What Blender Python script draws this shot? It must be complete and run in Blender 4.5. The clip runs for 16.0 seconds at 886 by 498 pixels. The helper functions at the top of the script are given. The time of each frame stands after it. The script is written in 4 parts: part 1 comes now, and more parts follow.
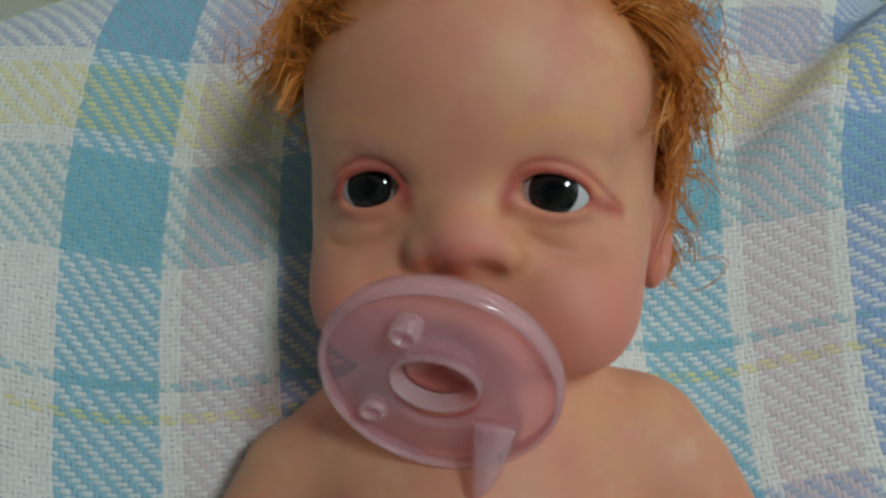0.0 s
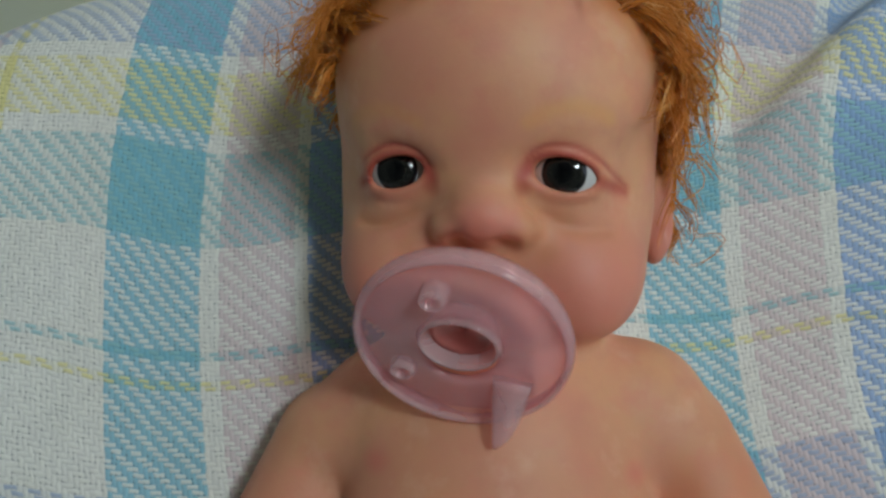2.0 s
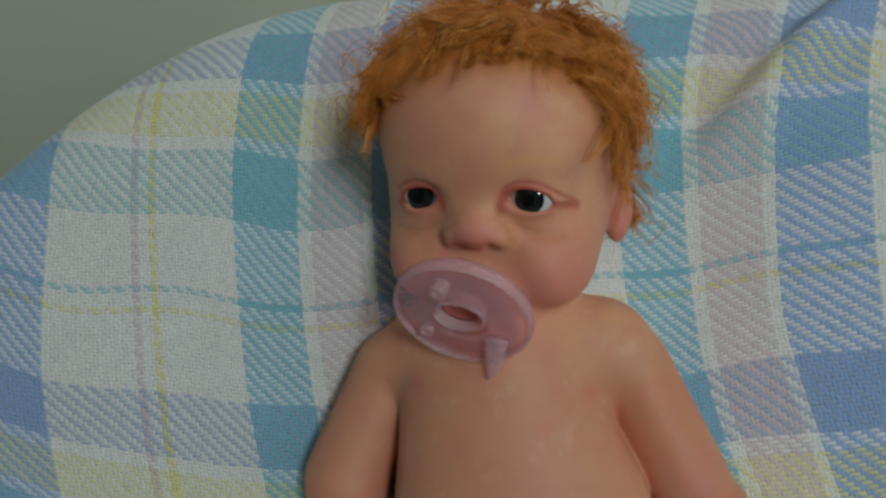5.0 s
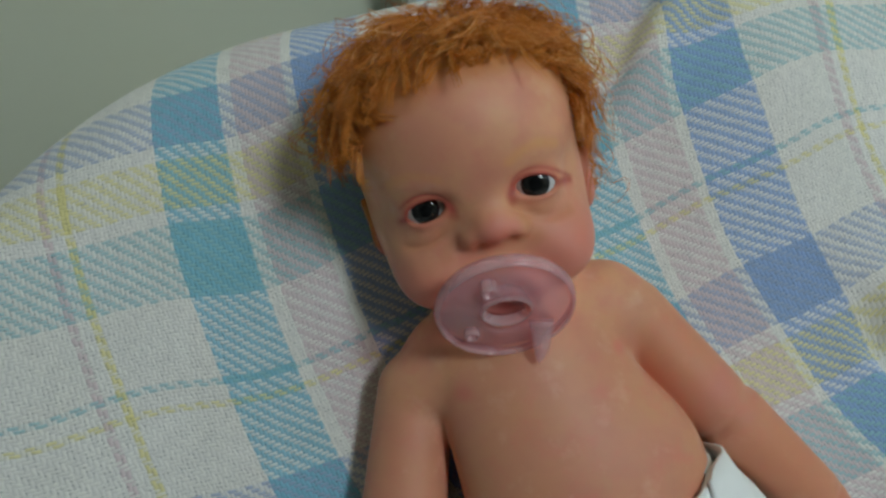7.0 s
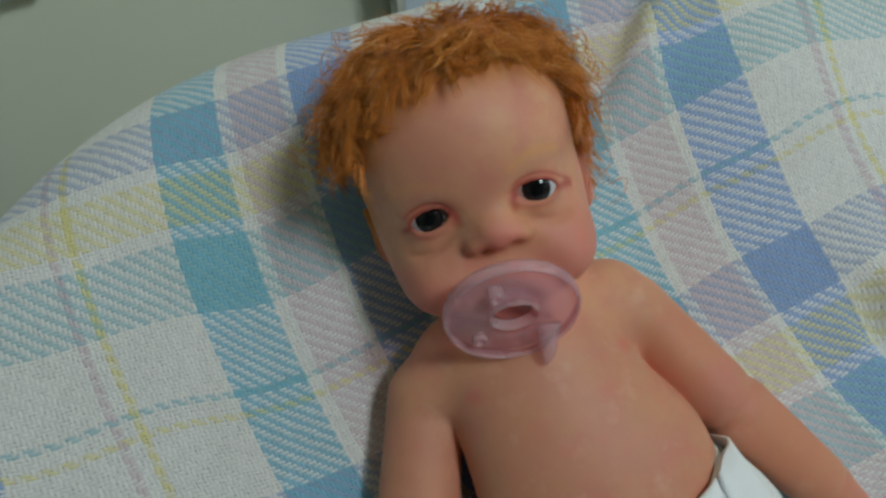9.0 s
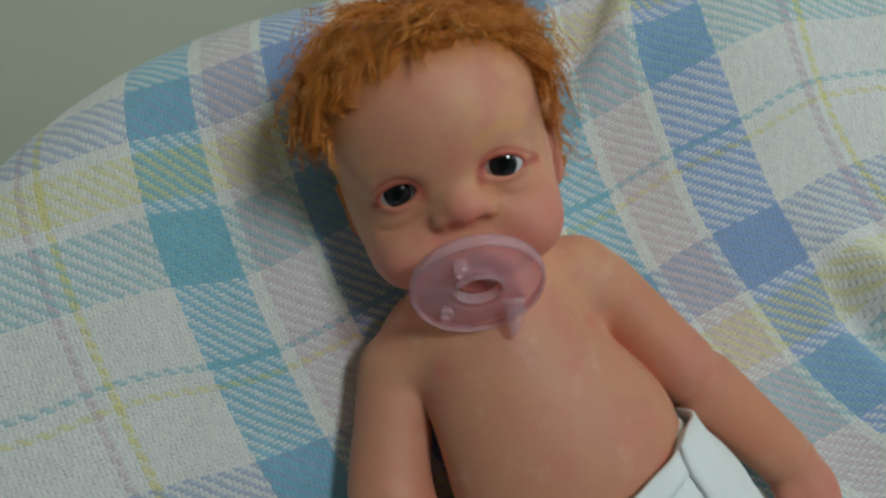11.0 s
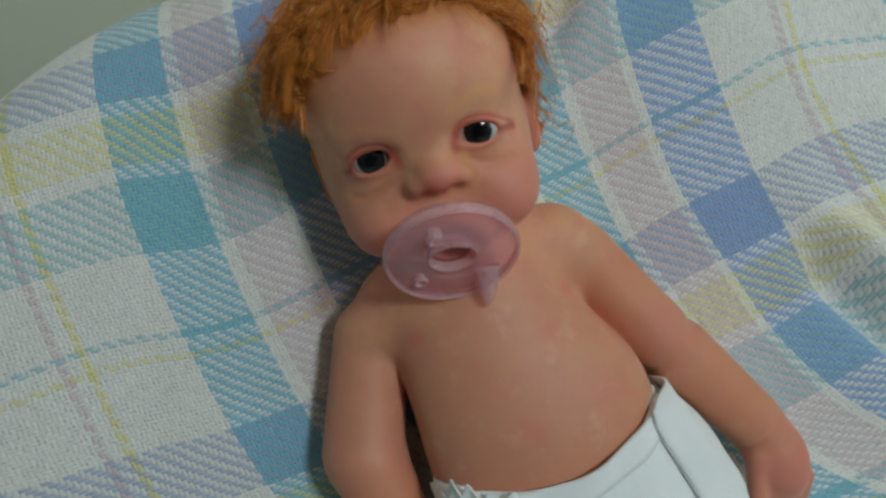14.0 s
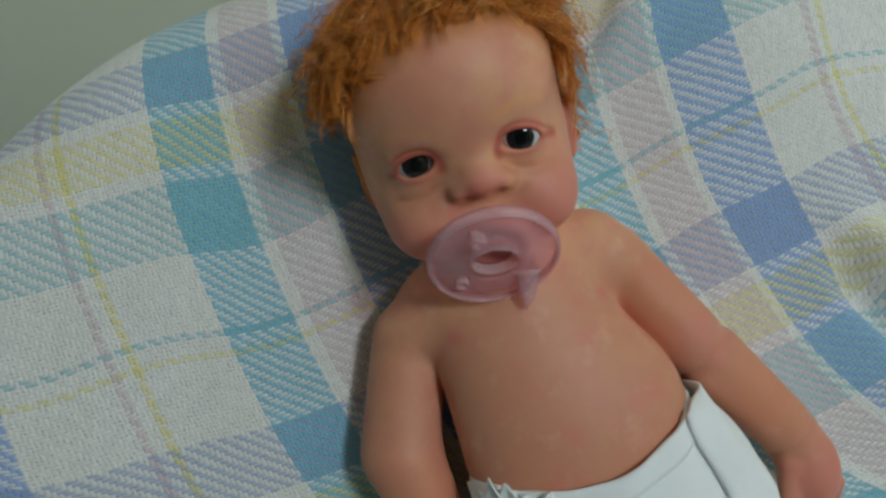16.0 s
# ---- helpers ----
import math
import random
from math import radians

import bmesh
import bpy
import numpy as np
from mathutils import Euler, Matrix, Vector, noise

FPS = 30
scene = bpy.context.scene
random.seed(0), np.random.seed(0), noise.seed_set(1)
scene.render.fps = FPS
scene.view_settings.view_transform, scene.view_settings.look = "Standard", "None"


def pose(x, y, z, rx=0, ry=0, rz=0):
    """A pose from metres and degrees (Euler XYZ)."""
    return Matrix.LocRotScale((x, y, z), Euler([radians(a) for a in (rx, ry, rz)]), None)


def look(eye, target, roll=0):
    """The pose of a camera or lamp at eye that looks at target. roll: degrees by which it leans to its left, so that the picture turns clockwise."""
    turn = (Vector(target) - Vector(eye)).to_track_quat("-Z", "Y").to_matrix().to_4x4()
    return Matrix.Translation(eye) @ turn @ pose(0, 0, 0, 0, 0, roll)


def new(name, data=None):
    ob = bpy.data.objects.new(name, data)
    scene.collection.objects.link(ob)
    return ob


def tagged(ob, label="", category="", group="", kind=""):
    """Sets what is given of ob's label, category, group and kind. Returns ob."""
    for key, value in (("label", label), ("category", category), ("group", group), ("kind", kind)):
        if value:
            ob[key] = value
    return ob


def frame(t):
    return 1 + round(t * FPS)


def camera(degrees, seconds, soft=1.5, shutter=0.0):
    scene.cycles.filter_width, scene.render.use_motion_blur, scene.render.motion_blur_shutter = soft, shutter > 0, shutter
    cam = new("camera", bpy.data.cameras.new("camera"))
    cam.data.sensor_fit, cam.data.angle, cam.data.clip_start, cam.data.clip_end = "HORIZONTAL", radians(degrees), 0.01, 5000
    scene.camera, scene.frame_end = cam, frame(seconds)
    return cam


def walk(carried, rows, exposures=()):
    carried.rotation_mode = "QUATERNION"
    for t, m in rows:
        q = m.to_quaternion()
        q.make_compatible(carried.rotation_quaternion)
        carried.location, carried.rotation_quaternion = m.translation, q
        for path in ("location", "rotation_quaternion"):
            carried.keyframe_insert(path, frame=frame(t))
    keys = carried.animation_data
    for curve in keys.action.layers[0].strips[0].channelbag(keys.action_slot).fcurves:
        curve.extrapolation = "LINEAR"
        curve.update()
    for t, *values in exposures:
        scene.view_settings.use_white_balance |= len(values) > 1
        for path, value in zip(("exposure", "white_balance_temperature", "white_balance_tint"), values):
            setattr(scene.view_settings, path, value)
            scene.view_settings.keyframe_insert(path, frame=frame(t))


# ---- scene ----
cam = camera(60.0, 16.0, soft=2.7)
PATH = [
    (0, (0.00204, 0.00056, 0.39622), (0.00264, 0.15691, 0.27150), 2.65),
    (0.5, (-0.00156, -0.00090, 0.39912), (-0.00216, 0.15466, 0.27341), 1.64),
    (1, (0.00510, -0.00522, 0.40515), (0.00631, 0.15071, 0.27991), 1.71),
    (1.5, (-0.00098, -0.01222, 0.40739), (-0.00257, 0.14239, 0.28053), 2.36),
    (2, (-0.00169, -0.01666, 0.40598), (-0.00273, 0.13768, 0.27879), 2.12),
    (2.5, (-0.00212, -0.01475, 0.40713), (-0.00179, 0.14074, 0.28134), 3.23),
    (3, (-0.00199, -0.00734, 0.40543), (-0.00247, 0.14868, 0.28030), 3.48),
    (3.5, (0.00058, -0.00499, 0.40473), (0.00009, 0.15085, 0.27937), 3.22),
    (4, (0.00176, -0.00930, 0.40813), (0.00094, 0.14706, 0.28343), 3.45),
    (4.5, (0.01032, -0.04057, 0.44686), (-0.00463, 0.11418, 0.32104), 0.72),
    (4.6, (0.01689, -0.05076, 0.46861), (0.00252, 0.10332, 0.34192), 1.53),
    (4.7, (0.01409, -0.05781, 0.49544), (-0.01004, 0.08947, 0.36231), -3.44),
    (4.8, (0.01905, -0.06590, 0.49379), (-0.01036, 0.07729, 0.35728), -6.36),
    (4.9, (0.02681, -0.06582, 0.49693), (-0.00019, 0.07049, 0.35310), -6.34),
    (5, (0.03504, -0.06069, 0.50083), (0.00763, 0.07146, 0.35323), -7.64),
    (5.2, (0.03707, -0.06603, 0.49739), (0.01151, 0.07152, 0.35447), -7.77),
    (7.3, (-0.06503, -0.05357, 0.50780), (-0.03151, 0.07596, 0.35915), -5.66),
    (7.5, (-0.06500, -0.05197, 0.50839), (-0.03149, 0.07771, 0.35986), -5.90),
    (8, (-0.06090, -0.05656, 0.50876), (-0.02415, 0.07053, 0.35878), -4.28),
    (8.5, (-0.05930, -0.06334, 0.51897), (-0.02079, 0.06572, 0.37111), -4.43),
    (9, (-0.06336, -0.05483, 0.51299), (-0.03164, 0.07453, 0.36379), -7.45),
    (9.5, (-0.05780, -0.05537, 0.50627), (-0.02579, 0.06841, 0.35248), -6.76),
    (10, (-0.05691, -0.06092, 0.51284), (-0.02305, 0.06298, 0.35953), -5.93),
    (10.2, (-0.05351, -0.06162, 0.51333), (-0.02202, 0.06390, 0.36085), -7.00),
    (12.3, (-0.05629, -0.06393, 0.51300), (-0.02224, 0.06055, 0.36022), -5.66),
    (12.5, (-0.05188, -0.05888, 0.51626), (-0.01608, 0.06233, 0.36125), -5.19),
    (13, (-0.05705, -0.05872, 0.52419), (-0.02223, 0.06687, 0.37249), -5.35),
    (13.5, (-0.04891, -0.06354, 0.51148), (-0.01467, 0.05436, 0.35360), -5.50),
    (14, (-0.04961, -0.06293, 0.51156), (-0.01712, 0.05508, 0.35339), -5.65),
    (14.5, (-0.04841, -0.06324, 0.51318), (-0.01462, 0.05665, 0.35670), -6.47),
    (15, (-0.05183, -0.06380, 0.51102), (-0.01868, 0.05362, 0.35254), -5.70),
    (15.5, (-0.05746, -0.06340, 0.51644), (-0.02472, 0.05566, 0.35911), -5.22),
    (16, (-0.06212, -0.06428, 0.51739), (-0.03246, 0.05600, 0.36038), -6.17),
]
walk(cam, [(t, look(eye, target, roll)) for t, eye, target, roll in PATH],
     [(0, 0.0), (4.5, 0.0), (5.0, -0.3), (5.3, -0.3), (7.2, -0.13), (10.2, -0.12), (12.3, -0.15), (16, -0.15)])

# ---- world, light ----
world = bpy.data.worlds.new("world")
scene.world = world
world.use_nodes = True
wn = world.node_tree.nodes
sky = wn.new("ShaderNodeTexSky")
sky.sky_type, sky.sun_disc = "NISHITA", False
sky.sun_elevation, sky.sun_rotation = radians(35), radians(150)
world.node_tree.links.new(sky.outputs[0], wn["Background"].inputs[0])
wn["Background"].inputs[1].default_value = 0.12


def area_lamp(name, place, target, w, h, watts, colour):
    data = bpy.data.lights.new(name, "AREA")
    data.shape, data.size, data.size_y, data.energy, data.color = "RECTANGLE", w, h, watts, colour
    ob = new(name, data)
    ob.matrix_world = look(place, target)
    return ob


area_lamp("window_light", (1.42, -0.55, 1.25), (0.05, 0.12, 0.28), 0.6, 0.8, 1.0, (0.82, 0.94, 1.0))
area_lamp("pendant_light", (0.76, -0.80, 1.98), (0.02, 0.14, 0.28), 0.36, 0.36, 31.0, (0.825, 0.948, 1.0))


# ---- materials ----
def shader(name):
    m = bpy.data.materials.new(name)
    m.use_nodes = True
    return m, m.node_tree, m.node_tree.nodes["Principled BSDF"]


def add(tree, kind, **values):
    n = tree.nodes.new(kind)
    for key, value in values.items():
        setattr(n, key, value)
    return n


def maths(tree, op, a, b=None, c=None):
    n = add(tree, "ShaderNodeMath", operation=op)
    for k, v in enumerate((a, b, c)):
        if v is None:
            continue
        if isinstance(v, (int, float)):
            n.inputs[k].default_value = v
        else:
            tree.links.new(v, n.inputs[k])
    return n.outputs[0]


def mix(tree, fac, a, b, blend="MIX"):
    n = add(tree, "ShaderNodeMix", data_type="RGBA", blend_type=blend)
    for k, v in ((0, fac), (6, a), (7, b)):
        if isinstance(v, (int, float)):
            n.inputs[k].default_value = v
        elif isinstance(v, tuple):
            n.inputs[k].default_value = (*v, 1)
        else:
            tree.links.new(v, n.inputs[k])
    return n.outputs[2]


def noise_at(tree, scale, detail=3.0, rough=0.55, vector=None):
    n = add(tree, "ShaderNodeTexNoise")
    n.inputs["Scale"].default_value, n.inputs["Detail"].default_value, n.inputs["Roughness"].default_value = scale, detail, rough
    if vector is None:
        vector = add(tree, "ShaderNodeTexCoord").outputs["Object"]
    tree.links.new(vector, n.inputs["Vector"])
    return n.outputs["Fac"]


def ramp(tree, fac, stops, smooth=False):
    n = add(tree, "ShaderNodeValToRGB")
    n.color_ramp.interpolation = "LINEAR" if smooth else "CONSTANT"
    e = n.color_ramp.elements
    while len(e) < len(stops):
        e.new(1.0)
    for el, (p, c) in zip(e, stops):
        el.position, el.color = p, (*c, 1)
    tree.links.new(fac, n.inputs[0])
    return n.outputs[0]


def bump(tree, bsdf, height, strength, distance):
    n = add(tree, "ShaderNodeBump")
    n.inputs["Strength"].default_value, n.inputs["Distance"].default_value = strength, distance
    tree.links.new(height, n.inputs["Height"])
    tree.links.new(n.outputs[0], bsdf.inputs["Normal"])


def plain(name, a, b, scale, rough, relief=0.0, detail=4.0):
    m, t, s = shader(name)
    f = noise_at(t, scale, detail)
    t.links.new(ramp(t, f, ((0.3, a), (0.7, b)), True), s.inputs["Base Color"])
    s.inputs["Roughness"].default_value = rough
    if relief:
        bump(t, s, noise_at(t, scale * 6), 0.4, relief)
    return m


WHITE, TEAL, BLUE = (0.92, 0.905, 0.855), (0.24, 0.57, 0.715), (0.30, 0.46, 0.77)
AQUA, DUSK = (0.34, 0.61, 0.65), (0.38, 0.47, 0.66)      # the paler weft yarns
PINK, YELLOW = (0.78, 0.65, 0.66), (0.87, 0.80, 0.37)
PITCH = 0.00178                   # one yarn
PU, PV = 0.204, 0.198             # repeat of the plaid across and along


def woven():
    """Two-up two-down twill of dyed yarn: warp stripes across, weft stripes along."""
    m, t, s = shader("woven_plaid_cotton")
    uv = add(t, "ShaderNodeUVMap", uv_map="weave")
    wob = add(t, "ShaderNodeTexNoise")
    wob.inputs["Scale"].default_value = 160.0
    t.links.new(uv.outputs[0], wob.inputs["Vector"])
    shift = add(t, "ShaderNodeVectorMath", operation="MULTIPLY_ADD")
    t.links.new(wob.outputs["Color"], shift.inputs[0])
    shift.inputs[1].default_value = (0.0019, 0.0019, 0)
    t.links.new(uv.outputs[0], shift.inputs[2])
    sep = add(t, "ShaderNodeSeparateXYZ")
    t.links.new(shift.outputs[0], sep.inputs[0])
    iu, iv = maths(t, "DIVIDE", sep.outputs[0], PITCH), maths(t, "DIVIDE", sep.outputs[1], PITCH)
    ci, cj = maths(t, "FLOOR", iu), maths(t, "FLOOR", iv)
    fu, fv = maths(t, "FRACT", iu), maths(t, "FRACT", iv)
    k = maths(t, "FLOORED_MODULO", maths(t, "ADD", ci, cj), 4.0)
    up = maths(t, "LESS_THAN", k, 1.5)            # the warp lies on top

    def repeat(cell, period):
        return maths(t, "FRACT", maths(t, "DIVIDE", maths(t, "MULTIPLY", cell, PITCH), period))

    warp = ramp(t, repeat(ci, PU), [(x / PU, c) for x, c in (
        (0.0, TEAL), (0.033, WHITE), (0.040, PINK), (0.068, WHITE), (0.074, BLUE), (0.110, WHITE),
        (0.1495, PINK), (0.1531, WHITE), (0.1582, YELLOW), (0.1618, WHITE))])
    weft = ramp(t, repeat(cj, PV), [(x / PV, c) for x, c in (
        (0.0, AQUA), (0.0345, WHITE), (0.0420, YELLOW), (0.0665, WHITE), (0.074, DUSK), (0.106, WHITE),
        (0.1435, YELLOW), (0.1471, WHITE), (0.1535, AQUA), (0.1571, WHITE))])
    # the thicker warp bulges over the sides of each weft float
    lip = maths(t, "GREATER_THAN", maths(t, "ABSOLUTE", maths(t, "SUBTRACT", fv, 0.5)), 0.37)
    col = mix(t, 0.34, mix(t, maths(t, "MAXIMUM", up, lip), weft, warp), mix(t, 0.55, weft, warp))
    pair = add(t, "ShaderNodeCombineXYZ")
    half = maths(t, "FLOOR", maths(t, "DIVIDE", maths(t, "ADD", cj, ci), 2.0))
    t.links.new(maths(t, "ADD", ci, maths(t, "MULTIPLY", up, 77.0)), pair.inputs[0])
    t.links.new(half, pair.inputs[1])
    white = add(t, "ShaderNodeTexWhiteNoise", noise_dimensions="2D")
    t.links.new(pair.outputs[0], white.inputs["Vector"])
    col = mix(t, 1.0, col, ramp(t, white.outputs["Value"], ((0.0, (0.93, 0.93, 0.94)), (1.0, (1.02, 1.02, 1.02))), True), "MULTIPLY")
    # relief of each float: round across, bowed along its two crossings
    across = maths(t, "ADD", maths(t, "MULTIPLY", up, fu), maths(t, "MULTIPLY", maths(t, "SUBTRACT", 1.0, up), fv))
    along_warp = maths(t, "DIVIDE", maths(t, "ADD", k, fv), 2.0)
    along_weft = maths(t, "DIVIDE", maths(t, "ADD", maths(t, "SUBTRACT", k, 2.0), fu), 2.0)
    along = maths(t, "ADD", maths(t, "MULTIPLY", up, along_warp), maths(t, "MULTIPLY", maths(t, "SUBTRACT", 1.0, up), along_weft))
    hump = maths(t, "SINE", maths(t, "MULTIPLY", across, math.pi))
    bow = maths(t, "SINE", maths(t, "MULTIPLY", along, math.pi))
    h = maths(t, "MULTIPLY", hump, maths(t, "ADD", 0.35, maths(t, "MULTIPLY", bow, 0.65)))
    fuzz = noise_at(t, 2600.0, 2.0, vector=uv.outputs[0])
    # shade in the gaps between floats, put into the yarn colour
    gap = maths(t, "LESS_THAN", h, maths(t, "MULTIPLY", fuzz, 0.30))
    soil = noise_at(t, 22.0, 4.0, vector=uv.outputs[0])
    col = mix(t, maths(t, "MULTIPLY", gap, 0.34), col, mix(t, 1.0, col, (0.45, 0.45, 0.5), "MULTIPLY"))
    # pinholes where four yarns part
    cell = add(t, "ShaderNodeCombineXYZ")
    t.links.new(ci, cell.inputs[0])
    t.links.new(cj, cell.inputs[1])
    chance = add(t, "ShaderNodeTexWhiteNoise", noise_dimensions="2D")
    t.links.new(cell.outputs[0], chance.inputs["Vector"])
    hole = maths(t, "MULTIPLY", maths(t, "LESS_THAN", maths(t, "ADD", fu, fv), maths(t, "MULTIPLY", fuzz, 0.85)), maths(t, "GREATER_THAN", chance.outputs["Value"], 0.72))
    col = mix(t, maths(t, "MULTIPLY", hole, 0.7), col, mix(t, 1.0, col, (0.30, 0.30, 0.32), "MULTIPLY"))
    col = mix(t, 1.0, col, ramp(t, fuzz, ((0.2, (0.92, 0.92, 0.92)), (0.8, (1, 1, 1))), True), "MULTIPLY")
    col = mix(t, 1.0, col, ramp(t, soil, ((0.3, (0.93, 0.93, 0.91)), (0.7, (1, 1, 1))), True), "MULTIPLY")
    t.links.new(col, s.inputs["Base Color"])
    s.inputs["Roughness"].default_value = 0.95
    s.inputs["Sheen Weight"].default_value = 0.25
    s.inputs["Specular IOR Level"].default_value = 0.1
    bump(t, s, maths(t, "ADD", h, maths(t, "MULTIPLY", fuzz, 0.35)), 0.36, 0.0009)
    return m


WOVEN = woven()
# west and south walls, out of view, darkened to hold down bounced light
WALL_IN = plain("dark_unseen_wall", (0.20, 0.21, 0.19), (0.24, 0.25, 0.22), 3.0, 0.8)
WALL = plain("painted_wall", (0.76, 0.775, 0.605), (0.80, 0.81, 0.65), 3.0, 0.75, 0.0006)
# unseen ceiling, kept dark so that it fills the shadows less
CEIL = plain("dark_unseen_ceiling", (0.26, 0.26, 0.25), (0.30, 0.30, 0.28), 3.0, 0.8)
FLOOR = plain("floor_boards", (0.10, 0.06, 0.035), (0.15, 0.09, 0.05), 5.0, 0.5)
SHEET = plain("cotton_sheet", (0.6, 0.6, 0.58), (0.68, 0.68, 0.66), 14.0, 0.9, 0.001)
TRIM = plain("white_gloss_paint", (0.72, 0.72, 0.7), (0.78, 0.78, 0.76), 6.0, 0.4)


# ---- helpers of this scene ----
def mesh_ob(name, bm, mats, parent=None, smooth=True, label=""):
    me = bpy.data.meshes.new(name)
    bm.normal_update()
    bm.to_mesh(me)
    bm.free()
    for m in mats if isinstance(mats, (list, tuple)) else (mats,):
        me.materials.append(m)
    if smooth:
        me.shade_smooth()
    ob = new(name, me)
    ob.parent = parent
    return tagged(ob, label=label)


def box(name, lo, hi, mat, parent=None, bevel=0.0, label=""):
    bm = bmesh.new()
    bmesh.ops.create_cube(bm, size=1)
    for v in bm.verts:
        v.co = Vector([lo[k] + (v.co[k] + 0.5) * (hi[k] - lo[k]) for k in range(3)])
    if bevel:
        bmesh.ops.bevel(bm, geom=bm.edges[:], offset=bevel, segments=3, profile=0.5, affect="EDGES")
    return mesh_ob(name, bm, mat, parent, bevel > 0, label)


def smooth_max(a, b, k):
    h = np.clip(0.5 + 0.5 * (a - b) / k, 0, 1)
    return b + (a - b) * h + k * h * (1 - h)


# ---- the blanket's lie over the pillow ----
def lie(x, y):
    """Height of the blanket over the pillow and bed at a place of the plan."""
    z = 0.2391 + 0.79 * (y - 0.2)
    z = z - 0.012 * np.exp(-((x - 0.095) / 0.035) ** 2) * np.exp(-((y - 0.16) / 0.09) ** 2)
    z = z + 0.013 * np.exp(-((x - 0.20) / 0.05) ** 2) * np.exp(-((y - 0.215) / 0.06) ** 2)
    z = z - 0.010 * np.exp(-((x - 0.17) / 0.05) ** 2) * np.exp(-((y - 0.11) / 0.05) ** 2)
    z = z - 0.006 * np.exp(-((x + 0.085) / 0.03) ** 2) * np.exp(-((y - 0.24) / 0.05) ** 2)
    z = z - 0.016 * np.exp(-((x - 0.18) / 0.05) ** 2) * np.exp(-((y - 0.035) / 0.04) ** 2)
    # crease up and across to the right of the head
    s = (x - 0.128) * 0.64 + (y - 0.252) * -0.77
    a = (x - 0.128) * 0.77 + (y - 0.252) * 0.64
    keep = 1 / (1 + np.exp(-(a + 0.03) / 0.012))
    z = z + keep * (0.011 * np.exp(-((s - 0.009) / 0.010) ** 2) - 0.008 * np.exp(-((s + 0.006) / 0.008) ** 2))
    # fold low on the right
    s = (x - 0.222) * 0.77 + (y - 0.092) * 0.64
    a = (x - 0.222) * 0.64 - (y - 0.092) * 0.77
    keep = 1 / (1 + np.exp(-(a + 0.025) / 0.008))
    z = z + keep * (0.018 * np.exp(-((s - 0.017) / 0.011) ** 2) - 0.020 * np.exp(-(s / 0.008) ** 2))
    # rolled over the top of the pillow
    edge = 0.256 - 1.6 * np.maximum(0, -x - 0.05) ** 2 - 1.2 * np.maximum(0, x - 0.22) ** 2
    d = np.maximum(0, y - edge)
    z = z - np.where(d < 0.10, d * d / 0.08, 0.125 + 2.5 * (d - 0.10))
    return smooth_max(z, 0.062 - 2.0 * np.maximum(0, y - 0.345), 0.03)


UVC = (
    (0.16367, 0.16500, 0.01042, -0.00278, 0.00141, -0.01825, -0.00648, -0.00281, -0.00516, -0.00031),
    (-0.00718, -0.02247, 0.13489, -0.00272, 0.01121, 0.01026, 0.00543, 0.00260, 0.01139, 0.00201),
)

PULLS = (                        # where the cloth is drawn askew: place, and metres across and along
    (-0.220, 0.200, -0.0011, 0.0027),
    (-0.155, 0.160, -0.0019, -0.0062),
    (-0.120, 0.215, 0.0013, -0.0036),
    (-0.120, 0.270, -0.0015, 0.0014),
    (-0.170, 0.250, 0.0005, 0.0038),
    (-0.090, 0.190, -0.0006, 0.0052),
    (-0.110, 0.130, 0.0001, 0.0002),
    (-0.220, 0.130, 0.0025, 0.0040),
    (0.100, 0.165, -0.0025, -0.0022),
    (0.100, 0.260, 0.0015, 0.0009),
    (0.140, 0.160, 0.0055, -0.0016),
    (0.140, 0.245, -0.0003, -0.0010),
    (0.178, 0.190, -0.0034, 0.0051),
    (0.165, 0.125, -0.0038, -0.0010),
    (0.200, 0.130, -0.0022, 0.0001),
    (0.230, 0.185, 0.0044, -0.0035),
    (0.170, 0.095, 0.0038, 0.0020),
)


def weave_at(x, y):
    """Where a place of the plan lies in the cloth, in metres across and along."""
    X, Y = (x - 0.03) / 0.15, (y - 0.2) / 0.1
    terms = (1, X, Y, X * X, X * Y, Y * Y, X ** 3, X * X * Y, X * Y * Y, Y ** 3)
    out = [sum(c * k for c, k in zip(row, terms)) for row in UVC]
    for cx, cy, du, dv in PULLS:
        near = np.exp(-((x - cx) ** 2 + (y - cy) ** 2) / 0.04 ** 2)
        out = [out[0] + du * near, out[1] + dv * near]
    return out


